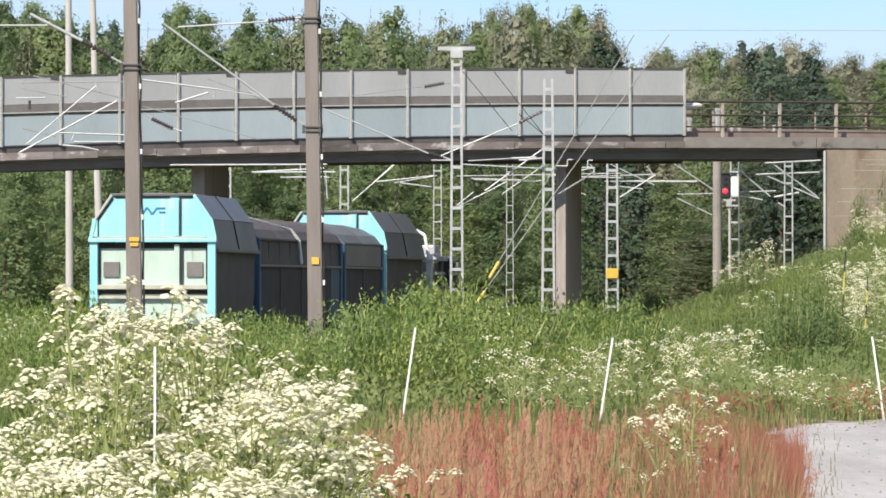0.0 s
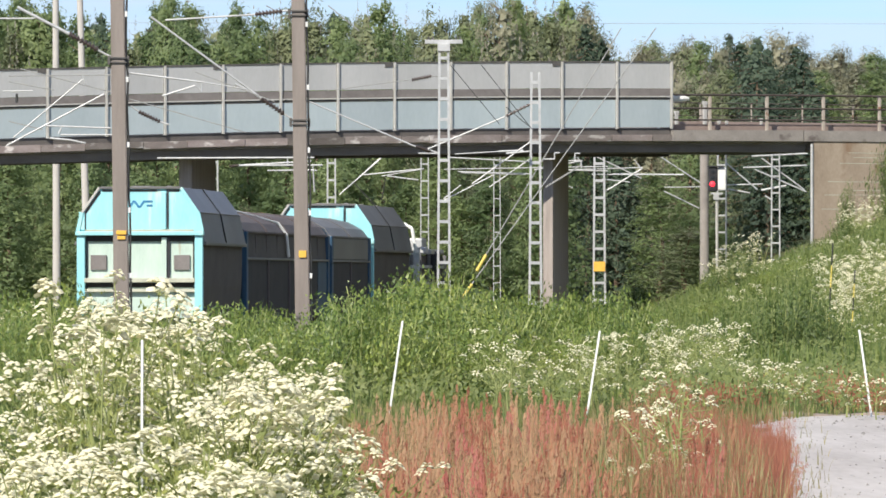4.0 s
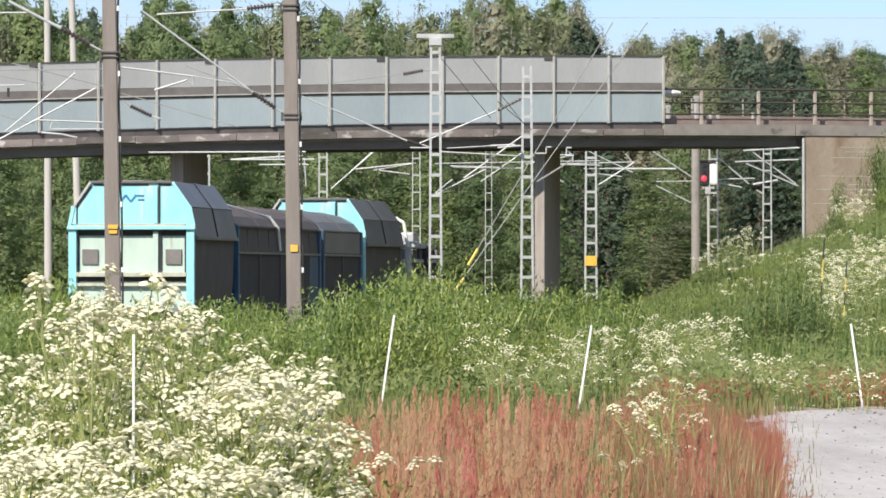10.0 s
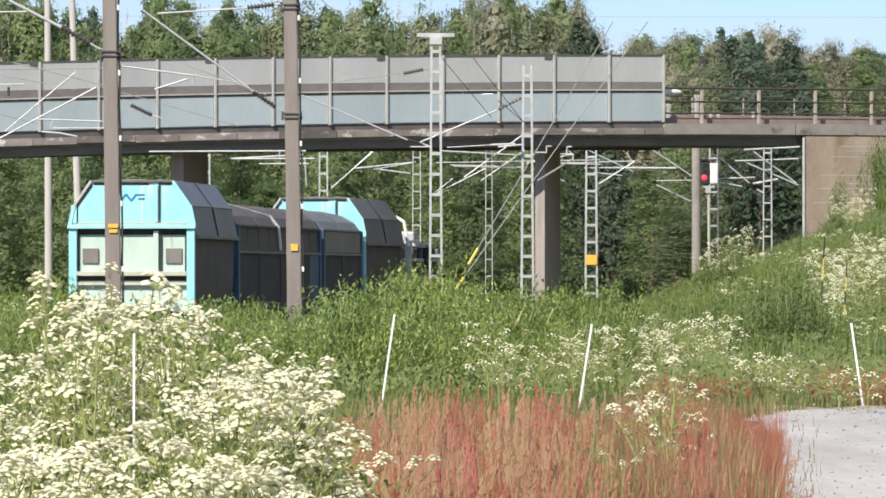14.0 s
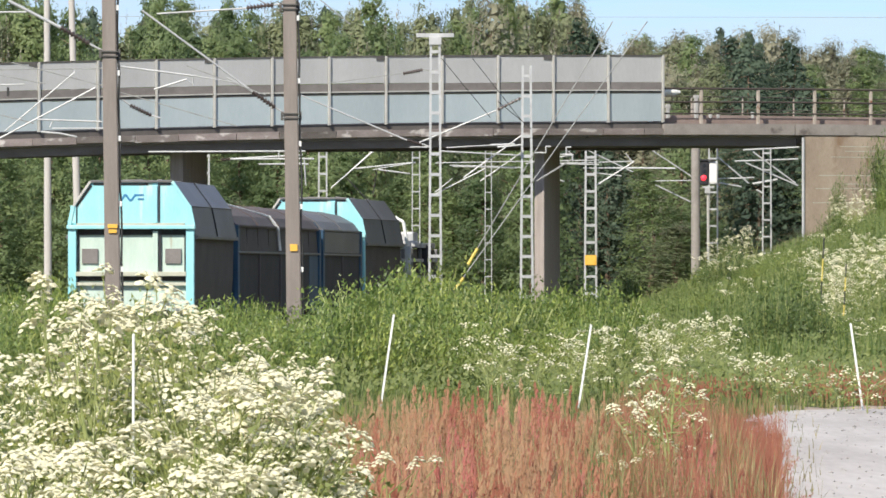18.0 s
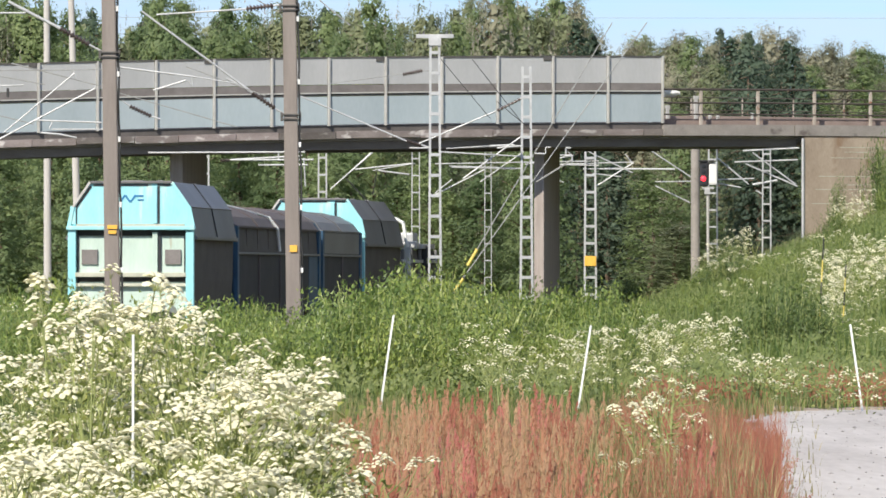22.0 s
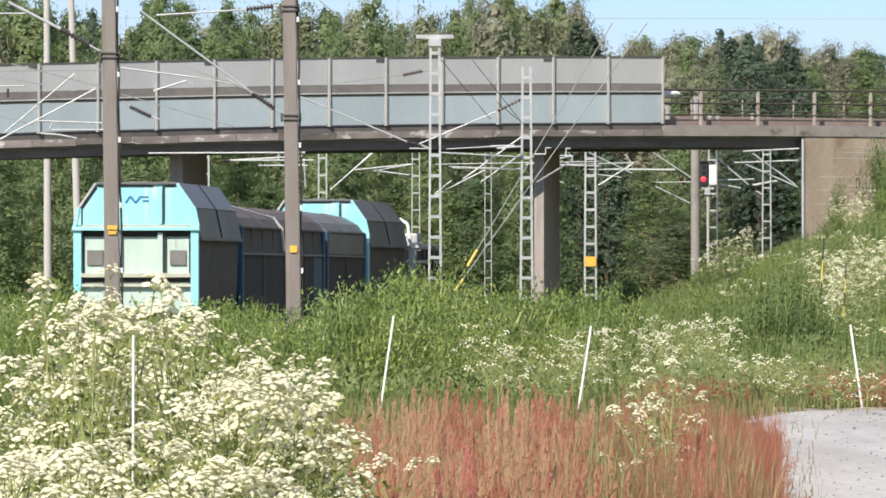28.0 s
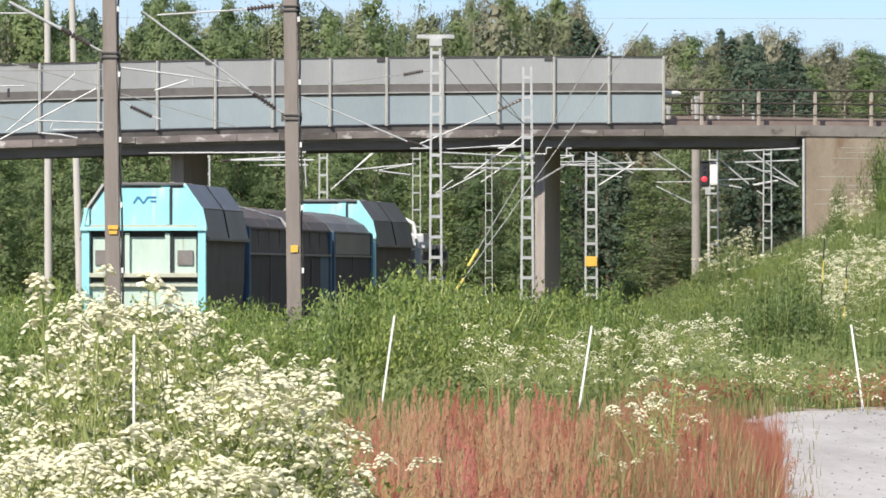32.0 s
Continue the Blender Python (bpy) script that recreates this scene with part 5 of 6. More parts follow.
# the wood closes up beyond the road's end of the screen
for k in range(40):
    u = 0.016 + 0.056 * (k + rt.uniform(0.1, 0.9)) / 40
    y = rt.uniform(274, 286) if k % 2 else rt.uniform(300, 312)
    h = 1.6 + (crest(u) - 1.6) * y / 280.0 - (1.1 if k % 2 else 0.1) + rt.uniform(-0.9, 0.2) - float(ground_z(u * y, y))
    # the same hollows: lower dark spruces take the place of shade
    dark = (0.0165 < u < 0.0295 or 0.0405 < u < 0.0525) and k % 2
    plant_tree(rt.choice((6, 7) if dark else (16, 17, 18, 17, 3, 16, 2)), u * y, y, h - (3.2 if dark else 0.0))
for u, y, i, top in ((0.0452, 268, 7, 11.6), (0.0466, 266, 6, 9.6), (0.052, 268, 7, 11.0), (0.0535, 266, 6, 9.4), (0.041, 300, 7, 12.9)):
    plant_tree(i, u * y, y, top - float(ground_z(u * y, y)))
for k in range(26):
    u = -0.072 + 0.093 * (k + rt.uniform(0.1, 0.9)) / 26
    y = rt.uniform(312, 322)
    h = 1.6 + (crest(u) - 1.6) * y / 280.0 + rt.uniform(-0.8, 0.3) - float(ground_z(u * y, y))
    plant_tree(rt.choice((7, 6, 3, 5, 0, 2)), u * y, y, h)

for u, y, i, top in ((-0.0645, 284, 2, 13.7), (-0.061, 282, 0, 13.3), (-0.0665, 286, 0, 13.4), (-0.052, 283, 7, 13.2), (-0.0425, 283, 2, 13.6), (0.0095, 284, 2, 13.6), (0.0185, 286, 5, 13.0), (0.0145, 284, 3, 13.0)):
    plant_tree(i, u * y, y, top - float(ground_z(u * y, y)))
for i in sorted(set(range(len(TREES))) - used):             # each kind of tree stands somewhere in the wood
    u, y = rt.uniform(-0.06, 0.015), 326.0
    used.add(i)
    TREES[i].matrix_basis = pose(u * y, y, float(ground_z(u * y, y)) - 0.1)

# ---- willow thicket ----
def make_bush(seed, name, label, material, group, leaf=0.054):
    rng = np.random.default_rng(seed)
    b = thing(name, Matrix(), label, "bush", group)
    bm = nb()
    cs = []
    for k in range(30):
        a, r = rng.uniform(0, math.tau), rng.uniform(0.1, 0.75)
        tip = np.array([math.cos(a) * r, math.sin(a) * r, rng.uniform(0.75, 1.25) * (1.15 - 0.35 * r)])
        foot = np.array([math.cos(a) * r * 0.3, math.sin(a) * r * 0.3, 0])
        if k % 2:
            tube(bm, foot, tip, 0.012, 0.005, n=3)
        m = 92
        q = rng.uniform(0.12, 1.03, size=(m, 1))
        cs.append(foot * (1 - q) + tip * q + rng.normal(size=(m, 3)) * np.array([0.07, 0.07, 0.05]))
    part("stem", bm, M_STEM, b)
    cs = np.concatenate(cs)
    v, f = leaf_quads(cs, leaf, 0.4, 0.6, rng, facing=outward(cs, 0.4))
    cloud("foliage", v, f, material, b)
    return b


BUSHES = [make_bush(40 + k, "willow_bush", "bright green willow bush with upright narrow leaves", M_WILLOW, "willow thicket") for k in range(6)]
BUSHES += [make_bush(60 + k, "alder_bush", "dark green rounded alder bush on the slope", M_ALDER, "slope bushes", 0.056) for k in range(2)]
rb = random.Random(33)
first = set()


def plant_bush(x, y, h, wide=1.0, alder=False):
    i = rb.randrange(6, 8) if alder else rb.randrange(6)
    m = pose(x, y, float(ground_z(x, y)) - 0.05, 0, 0, rb.uniform(0, 360))
    if i in first:
        ob = copy_thing(BUSHES[i], m)
    else:
        first.add(i)
        ob = BUSHES[i]
        ob.matrix_basis = m
    ob.scale = (h * wide, h * wide, h)


def thicket_top(u):
    """Wanted height of the thicket's top above datum by bearing."""
    z = 1.26 + 0.42 * math.exp(-((u + 0.002) / 0.011) ** 2) - 0.17 * math.exp(-((u + 0.027) / 0.012) ** 2) + 0.06 * math.sin(u * 400)
    return z


for k in range(165):
    y = 86 + 52 * rb.random() ** 1.25
    u = rb.uniform(-0.078, 0.05)
    x = u * y
    if x > 3.4 + (y - 88) * 0.02 or u > 0.029:
        continue
    g = float(ground_z(x, y))
    want = thicket_top(u) - 1.6
    h = (want * y / 118.0 + 1.6 - g) * rb.uniform(0.66, 0.9) - (0.2 if y < 98 else 0) - (0.16 if u < -0.034 else 0)
    plant_bush(x, y, max(0.5, h), rb.uniform(0.8, 1.2))
for px_u, y, h, n in ((0.012, 150, 1.5, 4), (0.066, 212, 1.2, 3), (0.06, 214, 0.8, 3), (-0.066, 158, 1.9, 9), (-0.064, 146, 1.5, 4), (0.052, 118, 1.0, 4), (0.03, 150, 0.8, 6), (0.036, 180, 0.8, 7), (0.05, 190, 0.8, 9), (0.06, 170, 0.7, 9), (0.045, 140, 0.7, 6), (0.062, 140, 0.7, 6), (0.04, 205, 0.9, 5)):
    for k in range(n):
        plant_bush(px_u * y + rb.uniform(-0.7, 0.7) * n / 5, y + rb.uniform(-2, 2), h * rb.uniform(0.75, 1.05), 1.0)


for u, y, h, wide in ((0.0485, 112, 1.1, 0.9), (0.0515, 113, 1.25, 0.85), (0.055, 112.5, 1.0, 0.9), (0.05, 115, 1.35, 0.8), (0.0535, 116, 1.25, 0.8), (0.0465, 113, 0.8, 0.9), (0.0565, 115, 0.7, 0.9), (0.0648, 215, 2.4, 0.5), (0.0655, 214, 2.0, 0.5), (0.0588, 216, 1.7, 0.35), (0.0275, 232, 1.1, 1.0), (0.0255, 240, 1.0, 1.0), (0.0575, 206, 1.1, 0.8), (0.042, 200, 1.2, 0.9), (0.0395, 203, 1.0, 0.9)):
    plant_bush(u * y, y, h, wide, True)


# ---- grasses ----
def blades(n, rng, place, h0, h1, width, lean=0.3):
    """Bent blades of grass: n of them, at the places that the function gives."""
    xy = place(n)
    n = len(xy)
    z = ground_z(xy[:, 0], xy[:, 1])
    h = rng.uniform(h0, h1, n)
    a = rng.uniform(0, math.tau, n)
    dx, dy = np.cos(a), np.sin(a)
    b = rng.uniform(0.05, lean, n) * h
    w = width * rng.uniform(0.6, 1.3, n)
    p = np.stack([xy[:, 0], xy[:, 1], z - 0.02], 1)
    side = np.stack([-dy * w, dx * w, 0 * w], 1)
    mid = p + np.stack([dx * b * 0.35, dy * b * 0.35, h * 0.6], 1)
    tip = p + np.stack([dx * b, dy * b, h], 1)
    v = np.stack([p - side, p + side, mid + side * 0.7, mid - side * 0.7, tip], 1).reshape(-1, 3)
    i = np.arange(n)[:, None] * 5
    faces = [tuple(r) for r in (i + np.array([0, 1, 2, 3])).tolist()] + [tuple(r) for r in (i + np.array([3, 2, 4])).tolist()]
    return v, faces


def wedge(rng, u0, u1, y0, y1, keep=None):
    def place(n):
        y = np.sqrt(rng.uniform(y0 * y0, y1 * y1, n))
        x = rng.uniform(u0, u1, n) * y
        xy = np.stack([x, y], 1)
        return xy[keep(x, y)] if keep is not None else xy
    return place


rng = np.random.default_rng(77)
off_gravel = lambda x, y: (x < 2.2 + 0.028 * (y - 49) + np.maximum(0, y - 66) ** 2 * 0.006) | (y > 81.5)
for name, material, label, args in (
        ("meadow_grass", M_GRASS, "tall green meadow grass under the bushes", (24000, rng, wedge(rng, -0.078, 0.078, 80, 140, lambda x, y: (x / y < 0.027) | (y > 90) | (rng.uniform(0, 1, len(x)) < 0.3)), 0.2, 0.6, 0.007, 0.6)),
        ("slope_grass", M_GRASS, "green grass on the embankment slope", (30000, rng, wedge(rng, 0.02, 0.085, 100, 222), 0.4, 0.85, 0.02)),
        ("near_grass", M_GRASS, "thin green grass between the sorrel", (16000, rng, wedge(rng, -0.075, 0.06, 24, 58, off_gravel), 0.2, 0.46, 0.006)),
        ("low_grass", M_DRYGRASS, "short brownish grass behind the sorrel", (14000, rng, wedge(rng, -0.04, 0.075, 55, 84, off_gravel), 0.08, 0.26, 0.007)),
        ("low_green_grass", M_GRASS, "short green grass behind the sorrel", (16000, rng, wedge(rng, -0.075, 0.075, 55, 86, off_gravel), 0.08, 0.3, 0.008)),
        ("hollow_grass", M_GRASS, "olive green grass in a gap of the sorrel", (2600, rng, wedge(rng, 0.021, 0.034, 32, 50), 0.25, 0.52, 0.004, 0.5)),
        ("dry_grass", M_DRYGRASS, "dry yellowish grass stalks", (6000, rng, wedge(rng, -0.03, 0.06, 36, 56, off_gravel), 0.3, 0.68, 0.005))):
    v, f = blades(*args)
    tagged(cloud(name, v, f, material), label, "grass", kind="stuff")


def weeds(n, rng, place, low, high, size):
    """A litter of broad weed leaves, low over the ground."""
    xy = place(n)
    h = rng.uniform(low, high, len(xy)) * (0.55 + 0.45 * np.abs(np.sin(xy[:, 0] * 1.7 + np.sin(xy[:, 1] * 0.6) * 2)))
    c = np.stack([xy[:, 0], xy[:, 1], ground_z(xy[:, 0], xy[:, 1]) + h], 1)
    return leaf_quads(c, size, 0.5, 0.25, rng, facing=np.array([[-0.35, -0.55, 0.6]]))


for name, label, args in (
        ("slope_weeds", "leafy green weeds covering the embankment slope", (80000, rng, wedge(rng, 0.024, 0.078, 100, 218), 0.05, 0.75, 0.065)),
        ("meadow_weeds", "leafy weeds and grass before the bushes", (30000, rng, wedge(rng, -0.078, 0.078, 81, 104, off_gravel), 0.05, 0.55, 0.07)),
        ("clump_weeds", "bright leafy weeds under the parsley", (12000, rng, wedge(rng, -0.078, -0.014, 25, 45), 0.02, 0.6, 0.035))):
    v, f = weeds(*args)
    tagged(cloud(name, v, f, M_WEED), label, "weeds", kind="stuff")


def sorrel(n, rng, place, h0, h1, m=110, size=0.034, radius=0.042, low=0.2):
    """Upright feathery seed plumes in tussocks: a stalk with many small scales round its upper part."""
    each = 5                                               # stalks of one tussock
    c0 = place(n // each + 1)
    n = len(c0) * each
    tall = np.repeat(rng.uniform(0.5, 0.88, len(c0)) + 0.36 * (rng.uniform(0, 1, len(c0)) > 0.83), each)
    tall = tall * (1 - 0.55 * np.repeat(sstep(0.036, 0.046, c0[:, 0] / c0[:, 1]) * (c0[:, 1] < 70), each))      # lower towards the trodden edge
    spot = rng.normal(size=(n, 2)) * np.array([[0.05, 0.08]])
    xy = np.repeat(c0, each, axis=0) + spot
    h = rng.uniform(h0, h1, n) * tall
    lean = rng.normal(size=(n, 2)) * 0.03 + spot * 0.9
    q = rng.uniform(low, 1.0, size=(n, m))
    r = radius * np.sqrt(np.clip(1.03 - q, 0, 1)) * np.clip((q - 0.1) / 0.3, 0.3, 1) * np.sqrt(rng.uniform(0.02, 1, size=q.shape)) * rng.uniform(0.6, 1.2, size=(n, 1))
    a = rng.uniform(0, math.tau, size=(n, m))
    c = np.stack([xy[:, :1] + lean[:, :1] * q + np.cos(a) * r, xy[:, 1:] + lean[:, 1:] * q + np.sin(a) * r, h[:, None] * q], -1).reshape(-1, 3)
    side = np.stack([np.cos(a) * 0.5 - 0.3, np.sin(a) * 0.5 - 0.8, 0 * a + 0.35], -1).reshape(-1, 3)
    v, f = leaf_quads(c, size, 0.2, 0.95, rng, facing=side, loose=0.08)
    p0 = np.stack([xy[:, 0], xy[:, 1], 0 * h], 1)
    p1 = np.stack([xy[:, 0] + lean[:, 0], xy[:, 1] + lean[:, 1], h], 1)
    w = np.array([[0.0035, 0, 0]])
    sv = np.stack([p0 - w, p0 + w, p1], 1).reshape(-1, 3)
    sf = np.arange(3 * n).reshape(n, 3) + len(v)
    return np.concatenate([v, sv]), np.concatenate([f, sf])


def patchy(x, y, phase, level):
    u = x / y
    return np.sin(u * 170 + phase) * np.sin(y * 0.23 + phase * 2) + 0.7 * np.sin(u * 420 + y * 0.13 + phase) > level


def stand_edge(x, y):
    """The stand thins out towards its left edge."""
    u = x / y
    grassy = 1.05 * np.exp(-((u - 0.0255) / 0.005) ** 2)
    return rng.uniform(0, 1, len(x)) < np.clip((u + 0.0185 + 0.003 * np.sin(y * 0.9)) / 0.014, 0.0, 1) - grassy - 0.8 * sstep(0.024, 0.03, u)


for name, material, label, n, phase, level, h0, h1 in (
        ("red_sorrel", M_SORREL, "rusty red sorrel seed spikes in a dense stand", 3000, 0.3, -0.1, 0.36, 0.7),
        ("pink_sorrel", M_SORREL_PINK, "deep pink-red sorrel spikes", 2300, 2.2, 0.15, 0.36, 0.64),
        ("orange_sorrel", M_SORREL_ORANGE, "orange-brown ripening sorrel plumes", 2700, 1.2, 0.0, 0.4, 0.72),
        ("tan_seed_grass", M_SORREL_TAN, "tan seed grass among the sorrel", 2800, 4.0, 0.0, 0.42, 0.76)):
    keep = lambda x, y, p=phase, l=level: off_gravel(x, y) & patchy(x, y, p, l) & stand_edge(x, y)
    v, f = sorrel(n, rng, wedge(rng, -0.021, 0.05, 31, 55, keep), h0, h1)
    tagged(cloud(name, v, f, material), label, "sorrel", kind="stuff")
# a thin wispy stand towards the gravel: fine stalks with sparse scales
fade = lambda x, y: rng.uniform(0, 1, len(x)) < np.where(off_gravel(x, y), 1.0, np.exp(-np.maximum(0, x - 2.2 - 0.028 * (y - 49)) * 2.6))
for name, material, label, n, h0, h1 in (("wispy_sorrel", M_SORREL, "thin wispy reddish sorrel along the gravel edge", 2600, 0.28, 0.66), ("wispy_grass", M_SORREL_TAN, "thin wispy brown seed grass along the gravel edge", 1300, 0.25, 0.6)):
    v, f = sorrel(n, rng, wedge(rng, 0.0255, 0.0505, 33, 66, fade), h0, h1, 46, 0.017, 0.06, 0.12)
    tagged(cloud(name, v, f, material), label, "sorrel", kind="stuff")
v, f = blades(9000, rng, wedge(rng, 0.0255, 0.05, 33, 62, fade), 0.2, 0.6, 0.0028, 0.4)
tagged(cloud("red_stalks", v, f, M_SORREL), "fine reddish dry stalks along the gravel edge", "grass", kind="stuff")
v, f = sorrel(2600, rng, wedge(rng, 0.03, 0.075, 81.8, 89, lambda x, y: np.sin(x * 2.1 + y * 0.4) > -0.35), 0.16, 0.46, 34, 0.034, 0.03, 0.05)
tagged(cloud("far_sorrel", v, f, M_SORREL), "low rusty sorrel beyond the gravel", "sorrel", kind="stuff")

v, f = blades(5200, rng, wedge(rng, 0.034, 0.056, 36, 81, lambda x, y: ~off_gravel(x, y) & (rng.uniform(0, 1, len(x)) < np.exp(-(x - 2.2 - 0.028 * (y - 49)) * 3.2))), 0.03, 0.2, 0.005, 0.7)
tagged(cloud("gravel_edge_grass", v, f, M_DRYGRASS), "sparse low dry grass along the gravel edge", "grass", kind="stuff")

# low berm of bare earth behind the gravel
bm = nb()
rings = []
for k in range(34):
    x = 3.7 + k * 0.45
    w, h = 0.5 + 0.18 * math.sin(k * 1.7), 0.035 + 0.03 * math.sin(k * 2.3) * math.sin(k * 0.9)
    rings.append([(x, 81.0 - w, 0.0), (x, 80.9, h), (x, 81.4, h * 0.9), (x, 82.2 + w * 0.4, -0.02)])
loft(bm, rings)
tagged(part("earth_berm", bm, M_EARTH, smooth=True), "low berm of bare reddish earth behind the gravel", "earth", kind="structure")

# stones on the gravel
n = 900
y = np.sqrt(rng.uniform(30 ** 2, 80 ** 2, n))
x = rng.uniform(0.03, 0.085, n) * y
ok = ~off_gravel(x - 0.1, y)
x, y = x[ok], y[ok]
r = rng.uniform(0.004, 0.014, len(x)) * rng.choice([1, 1, 1, 1.7], len(x))
octa = np.array([[1, 0, 0], [0, 1, 0], [-1, 0, 0], [0, -1, 0], [0, 0, 0.7], [0, 0, -0.4]])
v = (octa[None] * r[:, None, None] * rng.uniform(0.7, 1.3, size=(len(x), 6, 1)) + np.stack([x, y, 0.015 + 0 * x], 1)[:, None]).reshape(-1, 3)
tri = np.array([[0, 1, 4], [1, 2, 4], [2, 3, 4], [3, 0, 4], [1, 0, 5], [2, 1, 5], [3, 2, 5], [0, 3, 5]])
f = (np.arange(len(x))[:, None, None] * 6 + tri[None]).reshape(-1, 3)
tagged(cloud("gravel_stones", v, f, M_STONE), "loose grey stones on the gravel", "stones", kind="stuff")


# ---- cow parsley ----
def umbel_mesh(seed, spread, n):
    """A flower head: rays that carry small domed tufts of white florets, with gaps between."""
    rng = np.random.default_rng(seed)
    vs, fs, mats = [], [], []
    for k in range(n):
        a = k * 2.399 + rng.uniform(-0.3, 0.3)
        r = spread * math.sqrt((k + 0.4) / n)
        c = np.array([math.cos(a) * r, math.sin(a) * r, 0.03 + 0.75 * spread * (1 - (r / spread) ** 2) + rng.uniform(-0.006, 0.006)])
        o = len(vs)
        w = np.array([0.0014, 0, 0])
        vs += [-w, w, c]
        fs.append((o, o + 1, o + 2))
        mats.append(1)
        size = spread * rng.uniform(0.23, 0.35)
        tilt = np.array([math.cos(a), math.sin(a), 0]) * r / spread * 0.5
        o = len(vs)
        vs.append(c + np.array([0, 0, 0.62 * size]))
        for j in range(7):
            b = j * math.tau / 7
            q = size * rng.uniform(0.75, 1.15)
            d = np.array([math.cos(b) * q, math.sin(b) * q, 0])
            vs.append(c + d - np.array([0, 0, 1.0]) * (d @ tilt) + np.array([0, 0, rng.uniform(-0.1, 0.12) * size]))
        for j in range(7):
            fs.append((o, o + 1 + j, o + 1 + (j + 1) % 7))
            mats.append(0)
        vs.append(c - np.array([0, 0, 0.3 * size]))
        for j in range(0, 7):
            fs.append((o + 8, o + 1 + (j + 1) % 7, o + 1 + j))
            mats.append(0)
    me = bpy.data.meshes.new("umbel")
    me.from_pydata([tuple(p) for p in vs], [], fs)
    me.materials.append(M_PETAL)
    me.materials.append(M_STEM)
    me.polygons.foreach_set("material_index", mats)
    return me


UMBELS = [umbel_mesh(90 + k, s, n) for k, (s, n) in enumerate(((0.05, 11), (0.043, 9), (0.056, 12), (0.038, 8), (0.047, 10)))]
FAR_UMBELS = [umbel_mesh(190 + k, s, 6) for k, s in enumerate((0.06, 0.052, 0.068))]
FAR_HEADS = []
for me in FAR_UMBELS:
    co = np.empty(len(me.vertices) * 3)
    me.vertices.foreach_get("co", co)
    FAR_HEADS.append((co.reshape(-1, 3), np.array([tuple(q.vertices) for q in me.polygons if q.material_index == 0])))
rp = random.Random(8)
PARSLEY = []


def parsley(x, y, height, heads, wide=0.3, leafy=1.0, bloom=1.0):
    """One plant: branching stems, a flower head on each, ferny leaves below."""
    z = float(ground_z(x, y))
    p = thing("cow_parsley", pose(x, y, z - 0.02, 0, 0, rp.uniform(0, 360)), "white-flowering cow parsley with pale green stems", "wildflower", "cow parsley")
    bm = nb()
    far_heads = []
    forks = [(rp.uniform(-0.05, 0.05), rp.uniform(-0.05, 0.05), height * q) for q in (0.38, 0.55, 0.7)]
    tube(bm, (0, 0, 0), forks[0], 0.009, 0.008, n=5)
    tube(bm, forks[0], forks[1], 0.008, 0.007, n=5)
    tube(bm, forks[1], forks[2], 0.007, 0.006, n=5)
    for k in range(heads):
        f = forks[k % 3]
        a, r = rp.uniform(0, math.tau), wide * math.sqrt(rp.uniform(0.02, 1))
        tip = Vector((math.cos(a) * r, math.sin(a) * r, height * (1.0 - (0.6 * rp.random() ** 1.2 if k > 2 else 0.03 * k)) - (r * 0.25 if k > 2 else 0.05)))
        tube(bm, f if tip.z > f[2] else forks[0], tip, 0.004, 0.0025, n=4)
        place = Matrix.Translation(tip) @ pose(0, 0, 0, rp.uniform(-10, 26), rp.uniform(-22, 22), rp.uniform(0, 360)) @ Matrix.Scale(bloom * rp.uniform(0.75, 1.15), 4)
        if y < 100:
            piece("umbel", rp.choice(UMBELS if y < 60 else FAR_UMBELS), p, place)
        else:
            far_heads.append((rp.randrange(3), place))
    if far_heads:                                          # heads too far off to tell apart
        vs, fs, o = [], [], 0
        for i, m in far_heads:
            v, f = FAR_HEADS[i]
            vs.append(v @ np.array(m.to_3x3()).T + np.array(m.translation))
            fs.append(f + o)
            o += len(v)
        tagged(cloud("flower_heads", np.concatenate(vs), np.concatenate(fs), M_PETAL, p), kind="stuff")
    part("stem", bm, M_STEM, p)
    g = np.random.default_rng(int(abs(x) * 1000 + y * 7))
    m = int(380 * leafy)
    q = g.uniform(0.05, 0.88, size=(m, 1))
    c = g.normal(size=(m, 3)) * np.array([wide * 0.55, wide * 0.55, 0.03])
    c[:, 2:] += q * height
    v, f = leaf_quads(c, 0.035, 0.42, 0.1, g)
    cloud("leaves", v, f, M_FERN, p)
    PARSLEY.append(p)
    return p


# the big clump beside the yard
def clump_top(u):
    """Wanted height of the clump by bearing, highest near its middle."""
    return np.interp(u, [-0.075, -0.066, -0.06, -0.048, -0.038, -0.0345, -0.0325, -0.026, -0.0215, -0.0185, -0.0135], [1.0, 1.16, 1.34, 1.56, 1.46, 1.33, 1.16, 1.32, 1.2, 0.98, 0.72])


n = 0
for k in range(64):
    u = -0.073 + 0.0535 * (k + rp.random()) / 64
    y = rp.uniform(26.8, 34) if k % 4 else rp.uniform(24, 25.2)
    h = 1.6 - (1.6 - float(clump_top(u))) * y / 26.0
    h *= (1.0 if k % 4 == 1 else rp.choice((0.97, 0.84, 0.72, 0.62))) if k % 4 else rp.choice((0.8, 0.68, 0.55))
    if h > 0.3 and not (u < -0.057 and k % 3 == 0):
        parsley(u * y, y, h, rp.randrange(22, 31), rp.uniform(0.22, 0.34))
for k in range(16):
    y = rp.uniform(21.8, 23.6)
    parsley((-0.072 + 0.0475 * (k + rp.random()) / 16) * y, y, rp.uniform(0.84, 1.06), rp.randrange(14, 20), rp.uniform(0.24, 0.34))
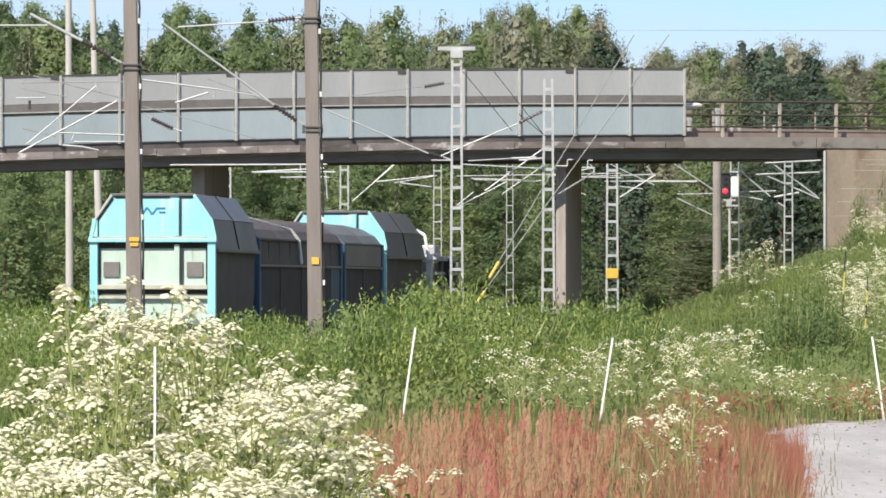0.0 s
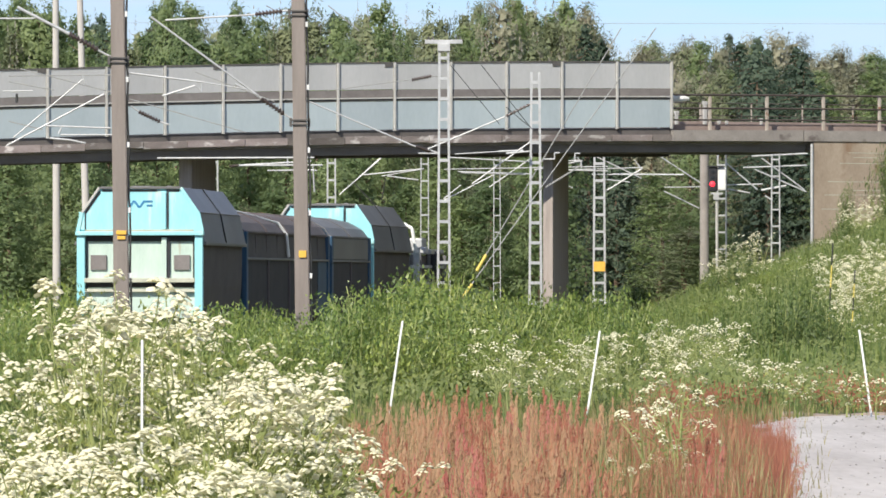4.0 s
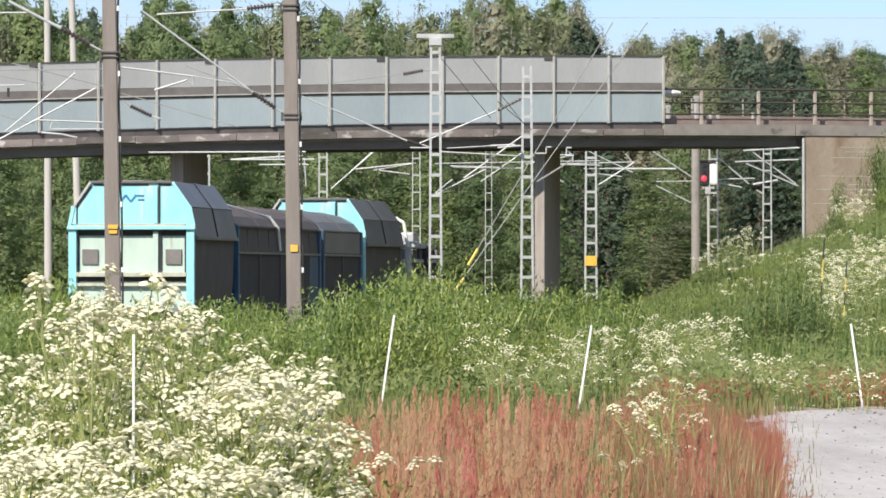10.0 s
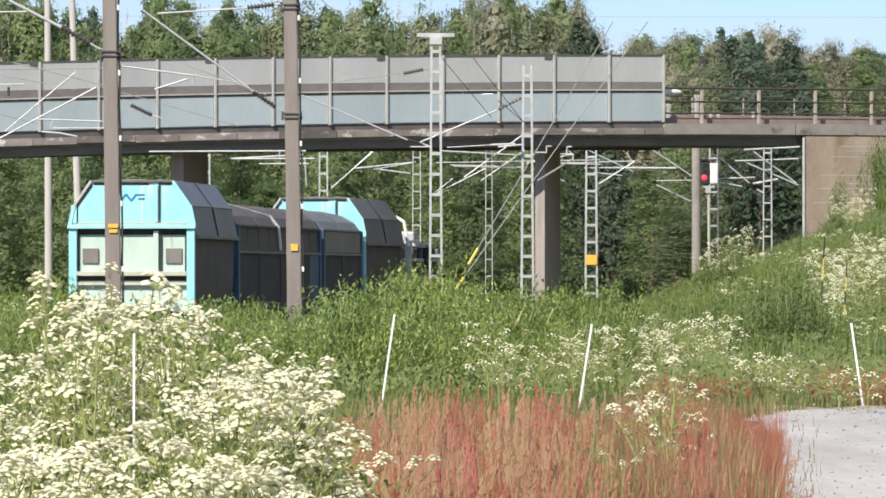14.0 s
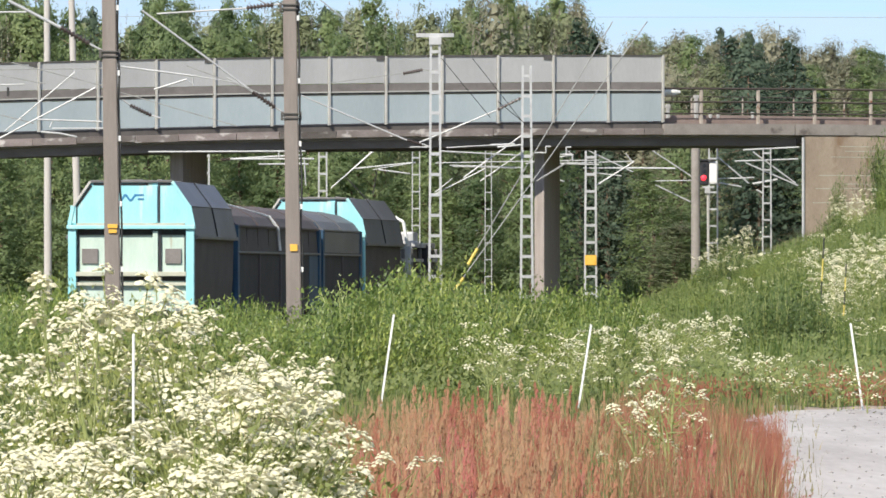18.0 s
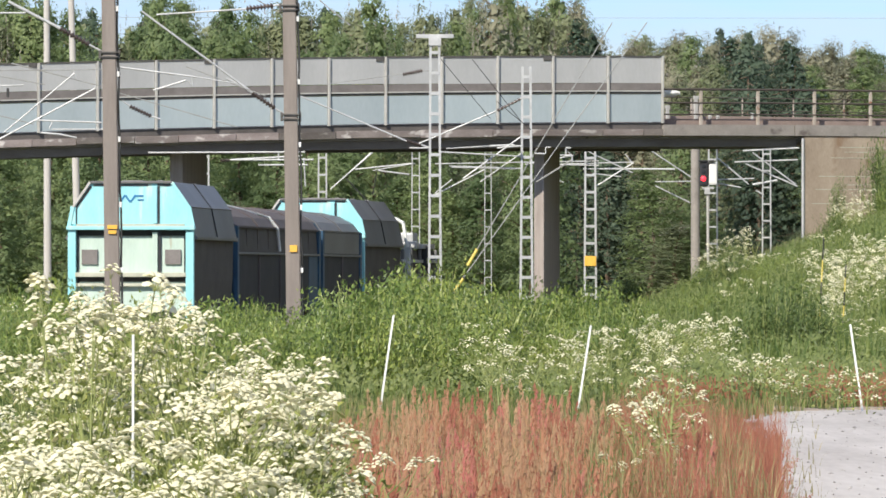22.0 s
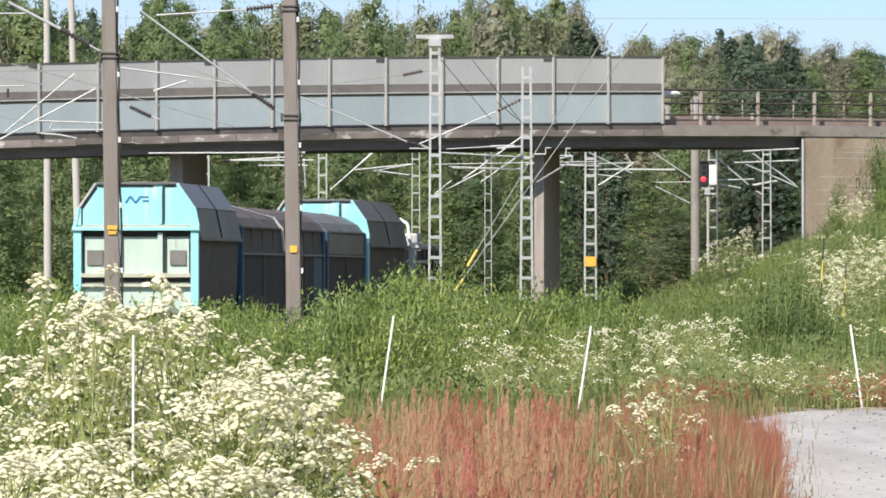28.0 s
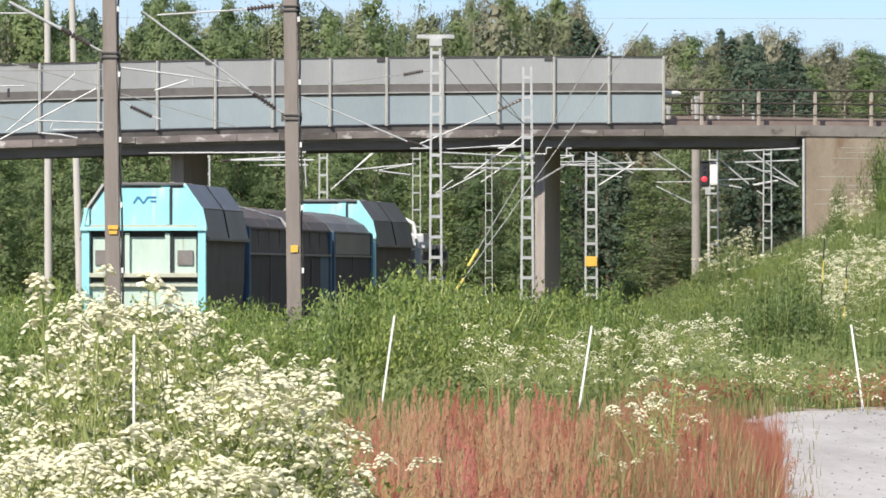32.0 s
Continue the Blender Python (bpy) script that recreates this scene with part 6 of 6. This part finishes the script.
for u, y, h, heads in ((-0.045, 27, 1.66, 8), (-0.0412, 27.5, 1.6, 7), (-0.0567, 27, 1.6, 9), (-0.0535, 26.5, 1.55, 8), (-0.0375, 27.2, 1.5, 8)):
    parsley(u * y, y, h, heads, 0.16, 0.5)
for k in range(9):                                        # the lower rounded hump of the clump
    u, y = -0.0335 + 0.0135 * (k + rp.random()) / 9, rp.uniform(25.2, 26.6)
    parsley(u * y, y, 1.6 - (1.6 - float(clump_top(u))) * y / 26.0 - rp.uniform(0.0, 0.2), 30, 0.26)
# loose plants in the sorrel and beyond
for u, y, h, heads in ((0.0325, 46, 1.08, 10), (0.0345, 47, 1.02, 9), (0.031, 45, 0.96, 8), (0.0275, 44, 0.8, 7), (0.0295, 45, 0.78, 7), (0.0365, 49, 0.86, 5), (0.033, 44, 0.85, 6), (-0.011, 34, 0.72, 5), (-0.014, 33, 0.8, 6), (-0.007, 35, 0.7, 3)):
    parsley(u * y, y, h, heads + 1, 0.2, 0.1, 0.85)
for u0, u1, y0, y1, n, h in ((0.006, 0.026, 78, 88, 16, 0.95), (0.03, 0.042, 90, 106, 20, 1.0), (0.055, 0.07, 150, 178, 66, 1.15), (0.0585, 0.068, 204, 214, 12, 1.5), (0.05, 0.07, 125, 150, 10, 0.9), (0.042, 0.062, 180, 205, 16, 0.8), (0.0385, 0.049, 198, 210, 15, 1.7), (0.045, 0.07, 78, 92, 8, 0.6), (-0.069, -0.056, 125, 150, 16, 1.7)):
    for k in range(n):
        y = rp.uniform(y0, y1)
        parsley(rp.uniform(u0, u1) * y, y, h * rp.uniform(0.75, 1.1), rp.randrange(10, 16), 0.42, 0.3, 0.85 if y < 110 else 1.15)


def motions():
    """The train draws away slowly at the end, two cars cross the bridge, the flowers sway."""
    gone = [(0, 0), (12, 0), (22.8, 0), (23.5, 0.06), (24, 0.17), (25, 0.38), (26, 0.6), (27, 0.8), (28, 0.98), (29, 1.25), (30, 1.6), (31, 1.98), (32, 2.3)]
    for k, wagon in TRAIN:
        half = 8.9 if k == 1 else 4.3
        rows = []
        for t, d in gone:
            y = 167.3 + k * 9.2 + d
            rows.append((t, pose(track_x(y), y, -0.5, 0, 0, -math.degrees(math.atan(0.085 + 0.001 * (y + half - 167.3))))))
        walk(wagon, rows)
    for c, t0, s0, speed in ((silver_car, 23.0, 6.55, 27.3), (dark_car, 13.5, 8.1, 19.2)):
        rows = []
        for t in sorted({0.0, 32.0} | {float(q) for q in range(0, 33)} | {t0 - 0.3, t0 + 0.3}):
            s = s0 + speed * (t0 - t)
            s = max(-500.0, min(520.0, s))
            rows.append((t, pose(*on_bridge(s, 7.0, 0.12), 0, 0, BRIDGE_TURN + 180)))
        walk(c, rows)
    for k, p in enumerate(PARSLEY[:102]):
        base = p.matrix_basis.copy()
        ph = k * 0.7
        rows = []
        for i in range(33):
            a = 0.35 * math.sin(i * 0.9 + ph) + 0.25 * math.sin(i * 2.1 + ph * 1.7)
            rows.append((float(i), Matrix.Translation(base.translation) @ pose(0, 0, 0, a * 0.5, a, 0) @ base.to_3x3().to_4x4()))
        walk(p, rows)


motions()
